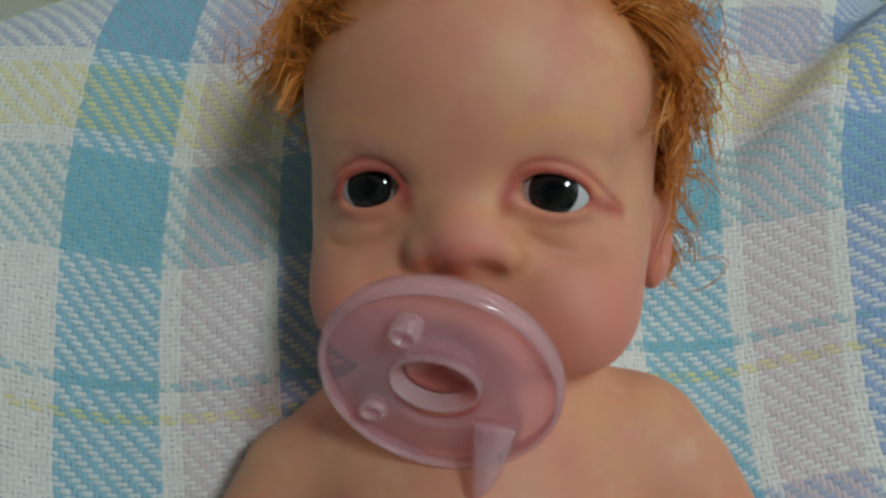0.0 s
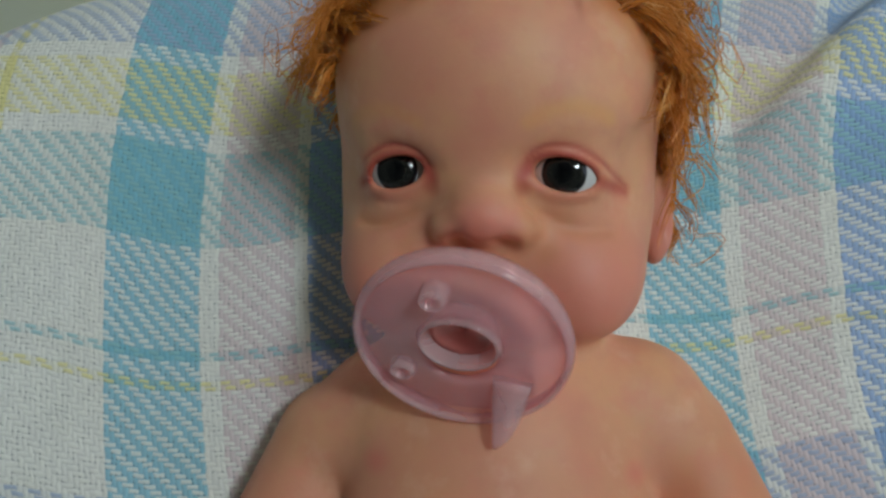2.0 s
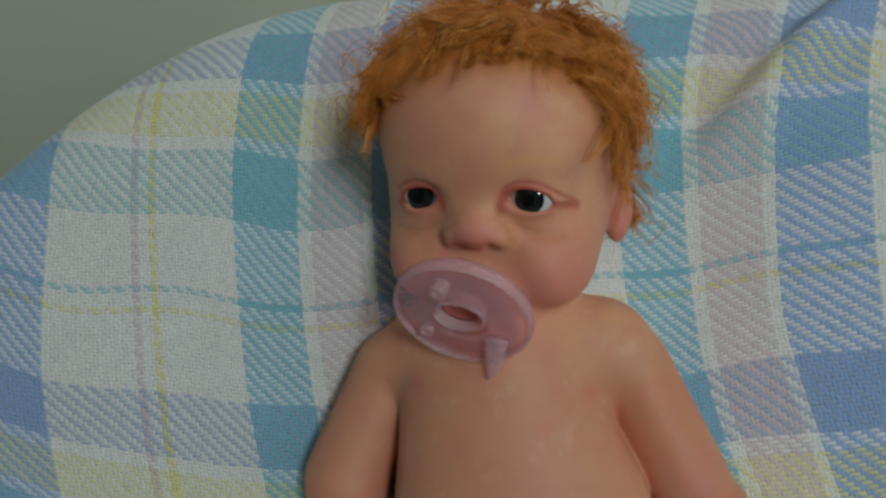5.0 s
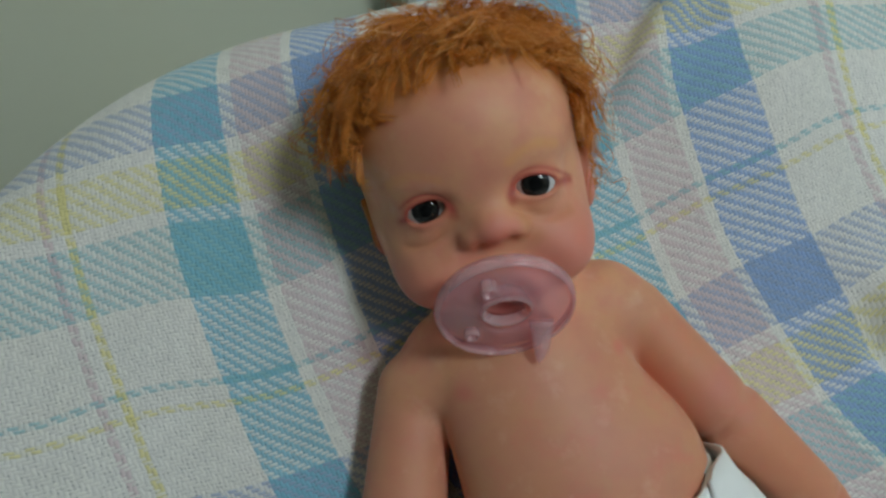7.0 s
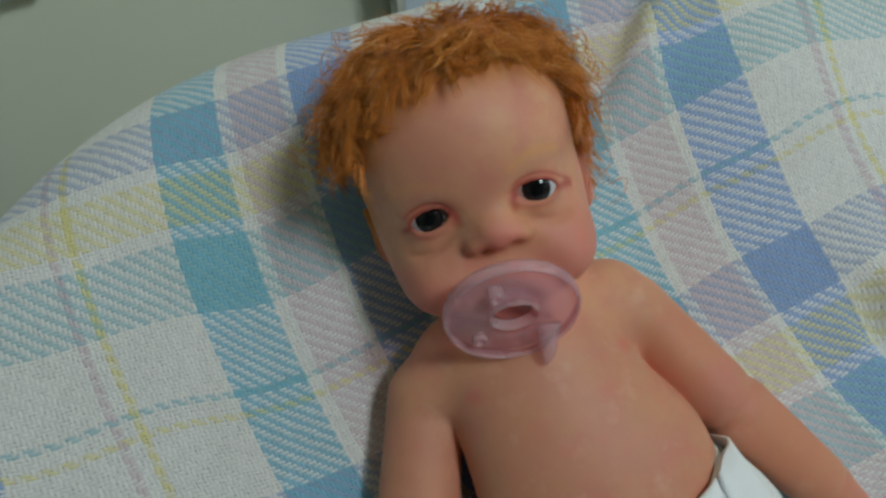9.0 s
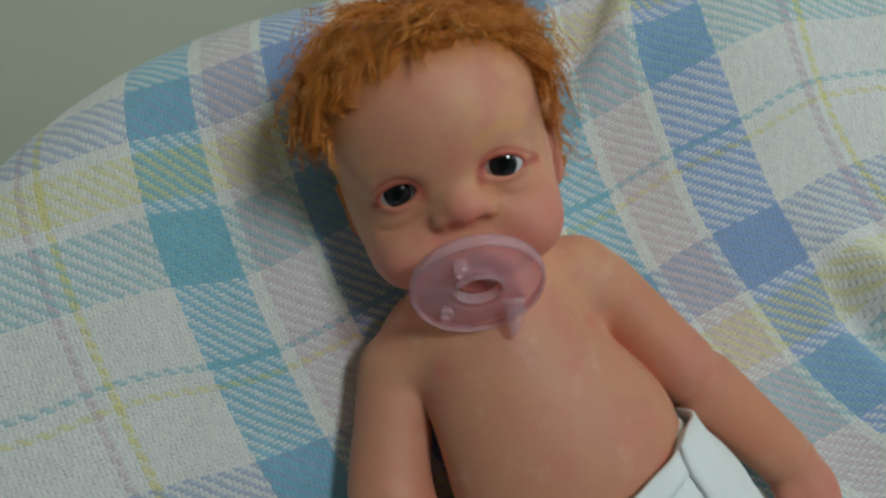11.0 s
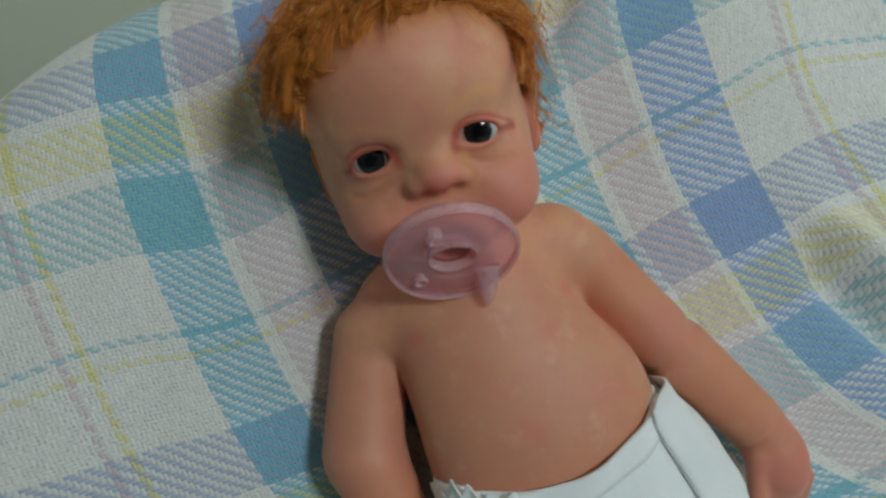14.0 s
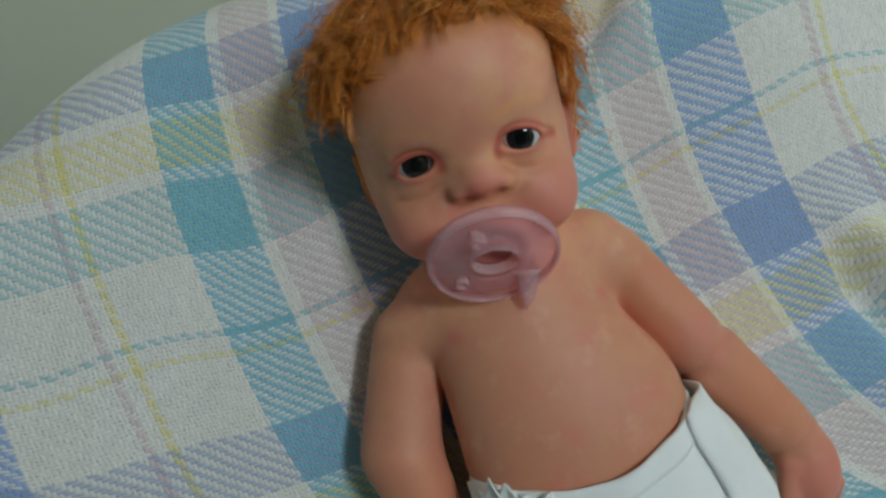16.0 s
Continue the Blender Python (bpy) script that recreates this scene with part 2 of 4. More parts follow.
def build_blanket():
    step = 0.004
    xs, ys = np.arange(-0.52, 0.561, step), np.arange(-0.36, 0.449, step)
    gx, gy = np.meshgrid(xs, ys, indexing="ij")
    gz = lie(gx, gy)
    nx, ny = gx.shape
    verts = np.stack([gx, gy, gz], -1).reshape(-1, 3)
    i, j = np.meshgrid(np.arange(nx - 1), np.arange(ny - 1), indexing="ij")
    a = (i * ny + j).ravel()
    quads = np.stack([a, a + ny, a + ny + 1, a + 1], -1)
    me = bpy.data.meshes.new("blanket")
    me.from_pydata(verts.tolist(), [], quads.tolist())
    u, v = weave_at(gx, gy)
    uv = np.stack([u, v], -1).reshape(-1, 2)
    layer = me.uv_layers.new(name="weave")
    loops = np.empty(len(me.loops), dtype=np.int32)
    me.loops.foreach_get("vertex_index", loops)
    layer.data.foreach_set("uv", uv[loops].astype(np.float32).ravel())
    me.materials.append(WOVEN)
    me.shade_smooth()
    ob = new("blanket", me)
    mod = ob.modifiers.new("thickness", "SOLIDIFY")
    mod.thickness, mod.offset = 0.003, -1
    return tagged(ob, "pastel plaid woven cotton blanket draped over a propped pillow", "blanket")


# ---- room ----
XL, XR, YB, YF, FL, CE = -1.5, 1.45, 0.47, -1.9, -0.48, 2.35


def build_room():
    box("floor", (XL - 0.1, YF - 0.1, FL - 0.1), (XR + 0.1, YB + 0.1, FL), FLOOR)["kind"] = "structure"
    box("ceiling", (XL - 0.1, YF - 0.1, CE), (XR + 0.1, YB + 0.1, CE + 0.1), CEIL)["kind"] = "structure"
    tagged(box("wall_north", (XL, YB, FL), (XR, YB + 0.1, CE), WALL), "pale grey-green painted plaster wall behind the bed", kind="structure")
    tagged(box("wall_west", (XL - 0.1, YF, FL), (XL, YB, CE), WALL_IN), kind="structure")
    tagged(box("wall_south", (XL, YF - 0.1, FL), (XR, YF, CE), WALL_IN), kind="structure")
    # east wall with the window's opening
    y0, y1, z0, z1 = -0.95, -0.15, 0.80, 1.70
    wall = tagged(box("wall_east", (XR, YF, FL), (XR + 0.1, y0, CE), WALL), kind="structure")
    for lo, hi in (((XR, y1, FL), (XR + 0.1, YB, CE)), ((XR, y0, FL), (XR + 0.1, y1, z0)), ((XR, y0, z1), (XR + 0.1, y1, CE))):
        box("wall_section", lo, hi, WALL, wall)
    x0, x1 = XR + 0.03, XR + 0.07
    win = tagged(box("window_1", (x0, y0, z0), (x1, y0 + 0.05, z1), TRIM, None, 0.004), "white painted window frame in the side wall", "window", kind="structure")
    for (ya, za), (yb, zb) in (((y1 - 0.05, z0), (y1, z1)), ((y0 + 0.05, z0), (y1 - 0.05, z0 + 0.05)), ((y0 + 0.05, z1 - 0.05), (y1 - 0.05, z1))):
        box("window_frame", (x0, ya, za), (x1, yb, zb), TRIM, win, 0.004)


def build_bed():
    bed = box("mattress", (-0.75, -1.2, -0.16), (0.95, 0.365, 0.048), SHEET, None, 0.03)
    tagged(bed, "pale cotton-covered mattress under the blanket", "mattress")
    base = box("bed_base", (-0.75, -1.2, FL), (0.95, 0.365, -0.16), FLOOR, None, 0.01)
    tagged(base, "brown wooden bed base on the floor", "bed base")
    # pillow, a little under the blanket everywhere
    step = 0.02
    xs, ys = np.arange(-0.34, 0.361, step), np.arange(-0.02, 0.361, step)
    gx, gy = np.meshgrid(xs, ys, indexing="ij")
    gz = np.maximum(lie(gx, gy) - 0.032, 0.0485)
    bm = bmesh.new()
    top = [[bm.verts.new((gx[i, j], gy[i, j], gz[i, j])) for j in range(len(ys))] for i in range(len(xs))]
    bot = [[bm.verts.new((gx[i, j], gy[i, j], 0.048)) for j in range(len(ys))] for i in range(len(xs))]
    for i in range(len(xs) - 1):
        for j in range(len(ys) - 1):
            bm.faces.new((top[i][j], top[i + 1][j], top[i + 1][j + 1], top[i][j + 1]))
            bm.faces.new((bot[i][j], bot[i][j + 1], bot[i + 1][j + 1], bot[i + 1][j]))
    for j in range(len(ys) - 1):
        bm.faces.new((top[0][j], top[0][j + 1], bot[0][j + 1], bot[0][j]))
        bm.faces.new((top[-1][j], bot[-1][j], bot[-1][j + 1], top[-1][j + 1]))
    for i in range(len(xs) - 1):
        bm.faces.new((top[i][0], bot[i][0], bot[i + 1][0], top[i + 1][0]))
        bm.faces.new((top[i][-1], top[i + 1][-1], bot[i + 1][-1], bot[i][-1]))
    tagged(mesh_ob("pillow", bm, SHEET), "plump pale pillow hidden under the plaid blanket", "pillow")


def build_pendant_lamp():
    x, y, low = 0.76, -0.80, 2.00
    glow, t, s_ = shader("opal_glass")
    s_.inputs["Base Color"].default_value = (0.8, 0.8, 0.78, 1)
    s_.inputs["Emission Color"].default_value = (1.0, 0.97, 0.92, 1)
    s_.inputs["Emission Strength"].default_value = 1.5

    def turned(name, prof, mat, parent):
        bm, n, rings = bmesh.new(), 32, []
        for r, z in prof:
            rings.append([bm.verts.new((x + r * math.cos(2 * math.pi * k / n), y + r * math.sin(2 * math.pi * k / n), z)) for k in range(n)])
        for a, b in zip(rings, rings[1:]):
            for k in range(n):
                bm.faces.new((a[k], a[(k + 1) % n], b[(k + 1) % n], b[k]))
        bm.faces.new(rings[0])
        bm.faces.new(rings[-1])
        bmesh.ops.recalc_face_normals(bm, faces=bm.faces[:])
        return mesh_ob(name, bm, mat, parent)

    lamp = turned("pendant_lamp", ((0.05, CE), (0.05, CE - 0.03), (0.02, CE - 0.04), (0.004, CE - 0.045), (0.004, low + 0.20)), TRIM, None)
    tagged(lamp, "white pendant lamp with an opal glass shade hanging from the ceiling", "pendant lamp")
    turned("cap", ((0.012, low + 0.20), (0.03, low + 0.19), (0.045, low + 0.15)), TRIM, lamp)
    turned("shade", ((0.045, low + 0.149), (0.12, low + 0.13), (0.19, low + 0.08), (0.215, low + 0.03), (0.21, low)), glow, lamp)


def build_switch_plate():
    plate = box("switch_plate", (-0.256, YB - 0.011, 0.276), (-0.178, YB, 0.396), TRIM, None, 0.005)
    tagged(plate, "small white plastic switch plate screwed to the painted wall", "switch")
    box("rocker", (-0.230, YB - 0.014, 0.314), (-0.204, YB - 0.010, 0.358), TRIM, plate, 0.0015)


build_room()
build_switch_plate()
build_pendant_lamp()
build_bed()
build_blanket()


# ---- the doll ----
def unit(v):
    v = np.array(v, float)
    return v / np.linalg.norm(v)


HX = unit((0.973, -0.176, 0.149))
HF = np.array((-0.019, -0.827, 0.561))
HY = -unit(HF - HX * (HF @ HX))
HZ = np.cross(HX, HY)
HPITCH = 0.0                                     # degrees by which the face is bowed
c_, s_ = math.cos(radians(HPITCH)), math.sin(radians(HPITCH))
HY, HZ = HY * c_ + HZ * s_, HZ * c_ - HY * s_
HO = np.array((0.0055, 0.1500, 0.2948))          # midway between the eyes
BO = np.array((0.022, 0.090, 0.1522))            # under the chest, on the blanket
BZ = unit((-0.06, 0.782, 0.618))
BX = unit(np.array((1, 0.0, 0.0)) - BZ * BZ[0])
BN = np.cross(BX, BZ)


def head_to_world(p):
    p = np.asarray(p, float)
    return HO + p[..., :1] * HX + p[..., 1:2] * HY + p[..., 2:3] * HZ


def body_to_world(p):
    """Across, along towards the head, and up off the blanket."""
    p = np.asarray(p, float)
    return BO + p[..., :1] * BX + p[..., 1:2] * BZ + p[..., 2:3] * BN


def ball(p, c, r):
    """Distance to an ellipsoid, or a sphere."""
    q = p - np.asarray(c, np.float32)
    if isinstance(r, float):
        return np.linalg.norm(q, axis=1) - r
    r = np.asarray(r, np.float32)
    k0, k1 = np.linalg.norm(q / r, axis=1), np.linalg.norm(q / (r * r), axis=1) + 1e-9
    return k0 * (k0 - 1) / k1


def limb(p, a, b, ra, rb):
    """Distance to a tapered round limb."""
    a, b = np.asarray(a, np.float32), np.asarray(b, np.float32)
    ab = b - a
    h = np.clip((p - a) @ ab / (ab @ ab), 0, 1)
    return np.linalg.norm(p - a - h[:, None] * ab, axis=1) - (ra + (rb - ra) * h)


def join(a, b, k):
    h = np.clip(0.5 + 0.5 * (b - a) / k, 0, 1)
    return b + (a - b) * h - k * h * (1 - h)


def carve(a, b, k):
    return -join(-a, b, k)


EYES = ((-0.0222, 0.0088, 0.0), (0.0222, 0.0088, 0.0))
EYE_R = 0.0096


def head_form(q):
    """The head without its creases, in its own axes."""
    m = q * np.array((-1, 1, 1), np.float32)             # the other side of the face
    d = ball(q, (-0.003, 0.050, 0.028), (0.0505, 0.060, 0.0445))
    d = join(d, ball(q, (-0.002, 0.038, -0.010), (0.0475, 0.040, 0.043)), 0.016)
    d = join(d, ball(q, (-0.001, 0.018, 0.024), (0.038, 0.026, 0.027)), 0.014)
    for s in (q, m):
        d = join(d, ball(s, (0.0250, 0.0190, -0.029), (0.0175, 0.0208, 0.0175)), 0.012)
        d = join(d, ball(s, (0.0190, 0.0118, 0.0150), (0.0155, 0.012, 0.0052)), 0.010)      # brow
    d = join(d, ball(q, (0, 0.014, -0.058), (0.018, 0.015, 0.013)), 0.014)               # chin
    d = join(d, ball(q, (0, 0.004, -0.038), (0.018, 0.012, 0.011)), 0.008)               # round the mouth
    for s in (q, m):
        d = carve(d, ball(s, (0.0235, -0.0056, -0.001), (0.0105, 0.0042, 0.0056)), 0.008)    # sockets
    for s in (q, m):
        d = join(d, ball(s, (0.0120, 0.0070, -0.003), (0.0060, 0.0070, 0.0080)), 0.006)     # inner corners
        d = join(d, ball(s, (0.0150, 0.0068, 0.0085), (0.0080, 0.0070, 0.0060)), 0.007)
    d = join(d, limb(q, (0.0008, 0.0112, 0.004), (0.0022, -0.0016, -0.0090), 0.0048, 0.0056), 0.010)  # nose
    d = join(d, ball(q, (0.0024, -0.0056, -0.0116), (0.0078, 0.0062, 0.0054)), 0.006)
    tip = np.array((0.0024, 0, 0), np.float32)
    for s in (q - tip, (q - tip) * np.array((-1, 1, 1), np.float32)):
        d = join(d, ball(s, (0.0094, -0.0018, -0.0140), (0.0046, 0.0056, 0.0042)), 0.0045)
        d = carve(d, ball(s, (0.0060, -0.0066, -0.0182), (0.0034, 0.0044, 0.0019)), 0.002)
    for s in (q, m):
        d = join(d, ball(s, (0.0222, 0.0088, 0.0), 0.0107), 0.005)
    return d


def on_face(x, z):
    """The depth at which the face lies at a place seen from the front."""
    ys = np.linspace(-0.03, 0.06, 900)
    d = head_form(np.stack([np.full(900, x), ys, np.full(900, z)], 1).astype(np.float32))
    return float(ys[np.argmax(d < 0)])


def face_line(pts, n=12):
    """A smooth line through a few places of the face, laid on it."""
    p = np.array(pts, float)
    t = np.linspace(0, len(p) - 1, n)
    i = np.clip(t.astype(int), 0, len(p) - 2)
    f = (t - i)[:, None]
    pm, pp = p[np.maximum(i - 1, 0)], p[np.minimum(i + 2, len(p) - 1)]
    c = 0.5 * (2 * p[i] + (p[i + 1] - pm) * f + (2 * pm - 5 * p[i] + 4 * p[i + 1] - pp) * f ** 2 + (3 * p[i] - pm - 3 * p[i + 1] + pp) * f ** 3)
    return [(float(x), on_face(x, z), float(z)) for x, z in c]


# creases of the face: line, half width, softness
UNDER_EYE = ((0.0118, -0.0050), (0.0150, -0.0088), (0.0205, -0.0124), (0.0270, -0.0144), (0.0335, -0.0142))
LOWER_LID = ((0.0135, -0.0052), (0.0185, -0.0076), (0.0245, -0.0082), (0.0300, -0.0072))
UPPER_LID = ((0.0122, 0.0010), (0.0145, 0.0052), (0.0190, 0.0071), (0.0240, 0.0070), (0.0295, 0.0048), (0.0340, 0.0006), (0.0375, -0.0030))
CORNER = ((0.0292, -0.0012), (0.0330, -0.0028), (0.0372, -0.0040))
CHEEK = ((0.0150, -0.0112), (0.0166, -0.0155), (0.0188, -0.0205))
BROW = ((0.0140, 0.0125), (0.0185, 0.0150), (0.0235, 0.0162), (0.0285, 0.0158), (0.0330, 0.0138))
INNER = ((0.0132, 0.0015), (0.0118, -0.0012), (0.0122, -0.0040))
CREASES = ((UNDER_EYE, -0.0007, 0.0048), (LOWER_LID, -0.0003, 0.0024), (UPPER_LID, -0.0003, 0.0026), (CORNER, 0.0003, 0.0016))


def doll_distance(P):
    q = ((P - HO) @ np.stack([HX, HY, HZ], 1)).astype(np.float32)
    b = ((P - BO) @ np.stack([BX, BZ, BN], 1)).astype(np.float32)
    m = q * np.array((-1, 1, 1), np.float32)
    d = head_form(q)
    for s in (q, m):
        w = s - np.array((0.0222, 0.0088, 0.0), np.float32)
        almond = (w[:, 0] / 0.0078) ** 2 + ((w[:, 2] + 0.0002 + 0.12 * w[:, 0]) / 0.0043) ** 2
        slit = (np.sqrt(almond) - 1) * 0.0049
        d = carve(d, np.maximum(slit, w[:, 1]), 0.0010)
        for pts, half, soft in LINES:
            d = carve(d, line_distance(s, pts) - half, soft)
        out = np.array((0.0, 0, 0) if s is m else (-0.0035, 0, 0), np.float32)
        e = s - out
        ear = ball(e, (0.0500, 0.057, -0.012), (0.0062, 0.0105, 0.0160))
        ear = carve(ear, ball(e, (0.0555, 0.052, -0.009), (0.0040, 0.0062, 0.0105)), 0.003)
        ear = join(ear, limb(e, (0.0535, 0.050, 0.001), (0.0520, 0.048, -0.015), 0.0016, 0.0012), 0.002)
        d = join(d, ear, 0.004)
    # body
    t = ball(b, (-0.004, 0.050, 0.032), (0.043, 0.046, 0.0285))
    t = join(t, ball(b, (0.004, 0.004, 0.034), (0.0545, 0.052, 0.0345)), 0.02)
    t = join(t, ball(b, (-0.029, 0.080, 0.023), (0.025, 0.019, 0.019)), 0.015)
    t = join(t, ball(b, (0.036, 0.080, 0.024), (0.025, 0.018, 0.019)), 0.015)
    t = join(t, ball(b, (-0.049, 0.069, 0.019), (0.0190, 0.0165, 0.0180)), 0.009)
    t = join(t, ball(b, (0.050, 0.066, 0.022), (0.0180, 0.0165, 0.0180)), 0.009)
    left = limb(b, (-0.0535, 0.068, 0.017), (-0.0755, 0.020, 0.018), 0.0170, 0.0192)
    left = join(left, limb(b, (-0.0755, 0.014, 0.020), (-0.0715, -0.036, 0.021), 0.0184, 0.0142), 0.004)
    left = join(left, ball(b, (-0.069, -0.054, 0.020), (0.014, 0.018, 0.011)), 0.006)
    right = limb(b, (0.053, 0.067, 0.022), (0.0745, 0.018, 0.022), 0.0170, 0.0178)
    right = join(right, limb(b, (0.0825, 0.004, 0.021), (0.109, -0.044, 0.018), 0.0178, 0.0150), 0.0022)
    right = join(right, ball(b, (0.115, -0.067, 0.017), (0.0160, 0.022, 0.0135)), 0.009)
    for k in range(4):
        right = join(right, limb(b, (0.106 + 0.0065 * k, -0.081, 0.019), (0.102 + 0.0065 * k, -0.103 + 0.003 * abs(k - 1), 0.010), 0.0042, 0.0036), 0.002)
    right = join(right, limb(b, (0.103, -0.061, 0.022), (0.094, -0.090, 0.019), 0.0056, 0.0046), 0.004)
    # folds of the elbow and the wrist, and the gap beside the thumb
    for (cx, cy, cz), r, half in (((0.0800, 0.0090, 0.0215), 0.0178, -0.0007), ((0.1105, -0.0470, 0.0180), 0.0146, -0.0008)):
        fold = [(cx + 0.89 * r * math.sin(a), cy + 0.45 * r * math.sin(a), cz + r * math.cos(a)) for a in np.linspace(-1.4, 1.2, 9)]
        right = carve(right, line_distance(b, fold) - half, 0.0050)
    right = carve(right, limb(b, (0.1015, -0.070, 0.029), (0.1000, -0.092, 0.024), 0.0010, 0.0014), 0.0035)
    t = join(join(t, left, 0.003), right, 0.0025)
    # neck
    base = (body_to_world((0.002, 0.078, 0.030)) - HO) @ np.stack([HX, HY, HZ], 1)
    n = limb(q, (0, 0.045, -0.040), base, 0.026, 0.026)
    return join(join(d, n, 0.010), t, 0.010)


def line_distance(p, pts):
    return np.minimum.reduce([limb(p, a, c, 0.0, 0.0) for a, c in zip(pts, pts[1:])])


LINES = [(face_line(pts), half, soft) for pts, half, soft in CREASES]


def surface(fn, lo, hi, h):
    """A smooth skin over the zero of a distance: one vertex a cell, one quad a crossed edge."""
    n = [int(math.ceil((hi[k] - lo[k]) / h / 4)) * 4 + 1 for k in range(3)]
    grid = lambda s: np.stack(np.meshgrid(*[lo[k] + h * np.arange(0, n[k], s) for k in range(3)], indexing="ij"), -1)
    coarse = grid(4)
    cv = fn(coarse.reshape(-1, 3)).reshape(coarse.shape[:3]).astype(np.float32)
    idx = [np.minimum(np.rint(np.arange(n[k]) / 4).astype(int), cv.shape[k] - 1) for k in range(3)]
    v = cv[np.ix_(*idx)].copy()
    near = np.abs(v) < 4 * h * 1.5
    at = np.argwhere(near)
    out = np.empty(len(at), np.float32)
    for s in range(0, len(at), 400000):
        part = at[s:s + 400000]
        out[s:s + 400000] = fn(np.asarray(lo) + h * part)
    v[near] = out
    inside = v < 0
    cells = np.zeros([k - 1 for k in n], np.uint8)
    for a in (0, 1):
        for b in (0, 1):
            for c in (0, 1):
                cells += inside[a:n[0] - 1 + a, b:n[1] - 1 + b, c:n[2] - 1 + c]
    act = np.argwhere((cells > 0) & (cells < 8))
    number = -np.ones(cells.shape, np.int32)
    number[tuple(act.T)] = np.arange(len(act))
    total, count = np.zeros((len(act), 3)), np.zeros(len(act))
    corners = [(a, b, c) for a in (0, 1) for b in (0, 1) for c in (0, 1)]
    for p in corners:
        for k in range(3):
            if p[k]:
                continue
            r = tuple(p[m] + (m == k) for m in range(3))
            va, vb = v[tuple((act + p).T)], v[tuple((act + r).T)]
            cross = (va < 0) != (vb < 0)
            f = va[cross] / (va[cross] - vb[cross])
            where = np.tile(np.array(p, float), (cross.sum(), 1))
            where[:, k] += f
            total[cross] += where
            count[cross] += 1
    verts = np.asarray(lo) + h * (act + total / count[:, None])
    quads = []
    for k in range(3):
        i, j = (k + 1) % 3, (k + 2) % 3
        sl0, sl1 = [slice(None)] * 3, [slice(None)] * 3
        sl0[k], sl1[k] = slice(0, -1), slice(1, None)
        edge = np.argwhere(inside[tuple(sl0)] != inside[tuple(sl1)])
        ok = (edge[:, i] > 0) & (edge[:, j] > 0) & (edge[:, i] < n[i] - 1) & (edge[:, j] < n[j] - 1)
        edge = edge[ok]
        flip = inside[tuple(edge.T)]
        ring = []
        for di, dj in ((-1, -1), (0, -1), (0, 0), (-1, 0)):
            e = edge.copy()
            e[:, i] += di
            e[:, j] += dj
            ring.append(number[tuple(e.T)])
        ring = np.stack(ring, 1)
        quads.append(np.where(flip[:, None], ring, ring[:, ::-1]))
    return verts, np.concatenate(quads)


def near_points(tree, spots):
    """1 at any of the spots (place, radius), fading to 0 at its radius."""
    co = add(tree, "ShaderNodeTexCoord").outputs["Object"]
    total = None
    for place, radius in spots:
        d = add(tree, "ShaderNodeVectorMath", operation="DISTANCE")
        tree.links.new(co, d.inputs[0])
        d.inputs[1].default_value = place
        r = add(tree, "ShaderNodeMapRange", interpolation_type="SMOOTHSTEP")
        r.inputs[1].default_value, r.inputs[2].default_value = radius, radius * 0.15
        tree.links.new(d.outputs["Value"], r.inputs[0])
        total = r.outputs[0] if total is None else maths(tree, "MAXIMUM", total, r.outputs[0])
    return total


def hp(x, y, z):
    return tuple(float(k) for k in head_to_world((x, y, z)))


def bp(x, y, z):
    return tuple(float(k) for k in body_to_world((x, y, z)))


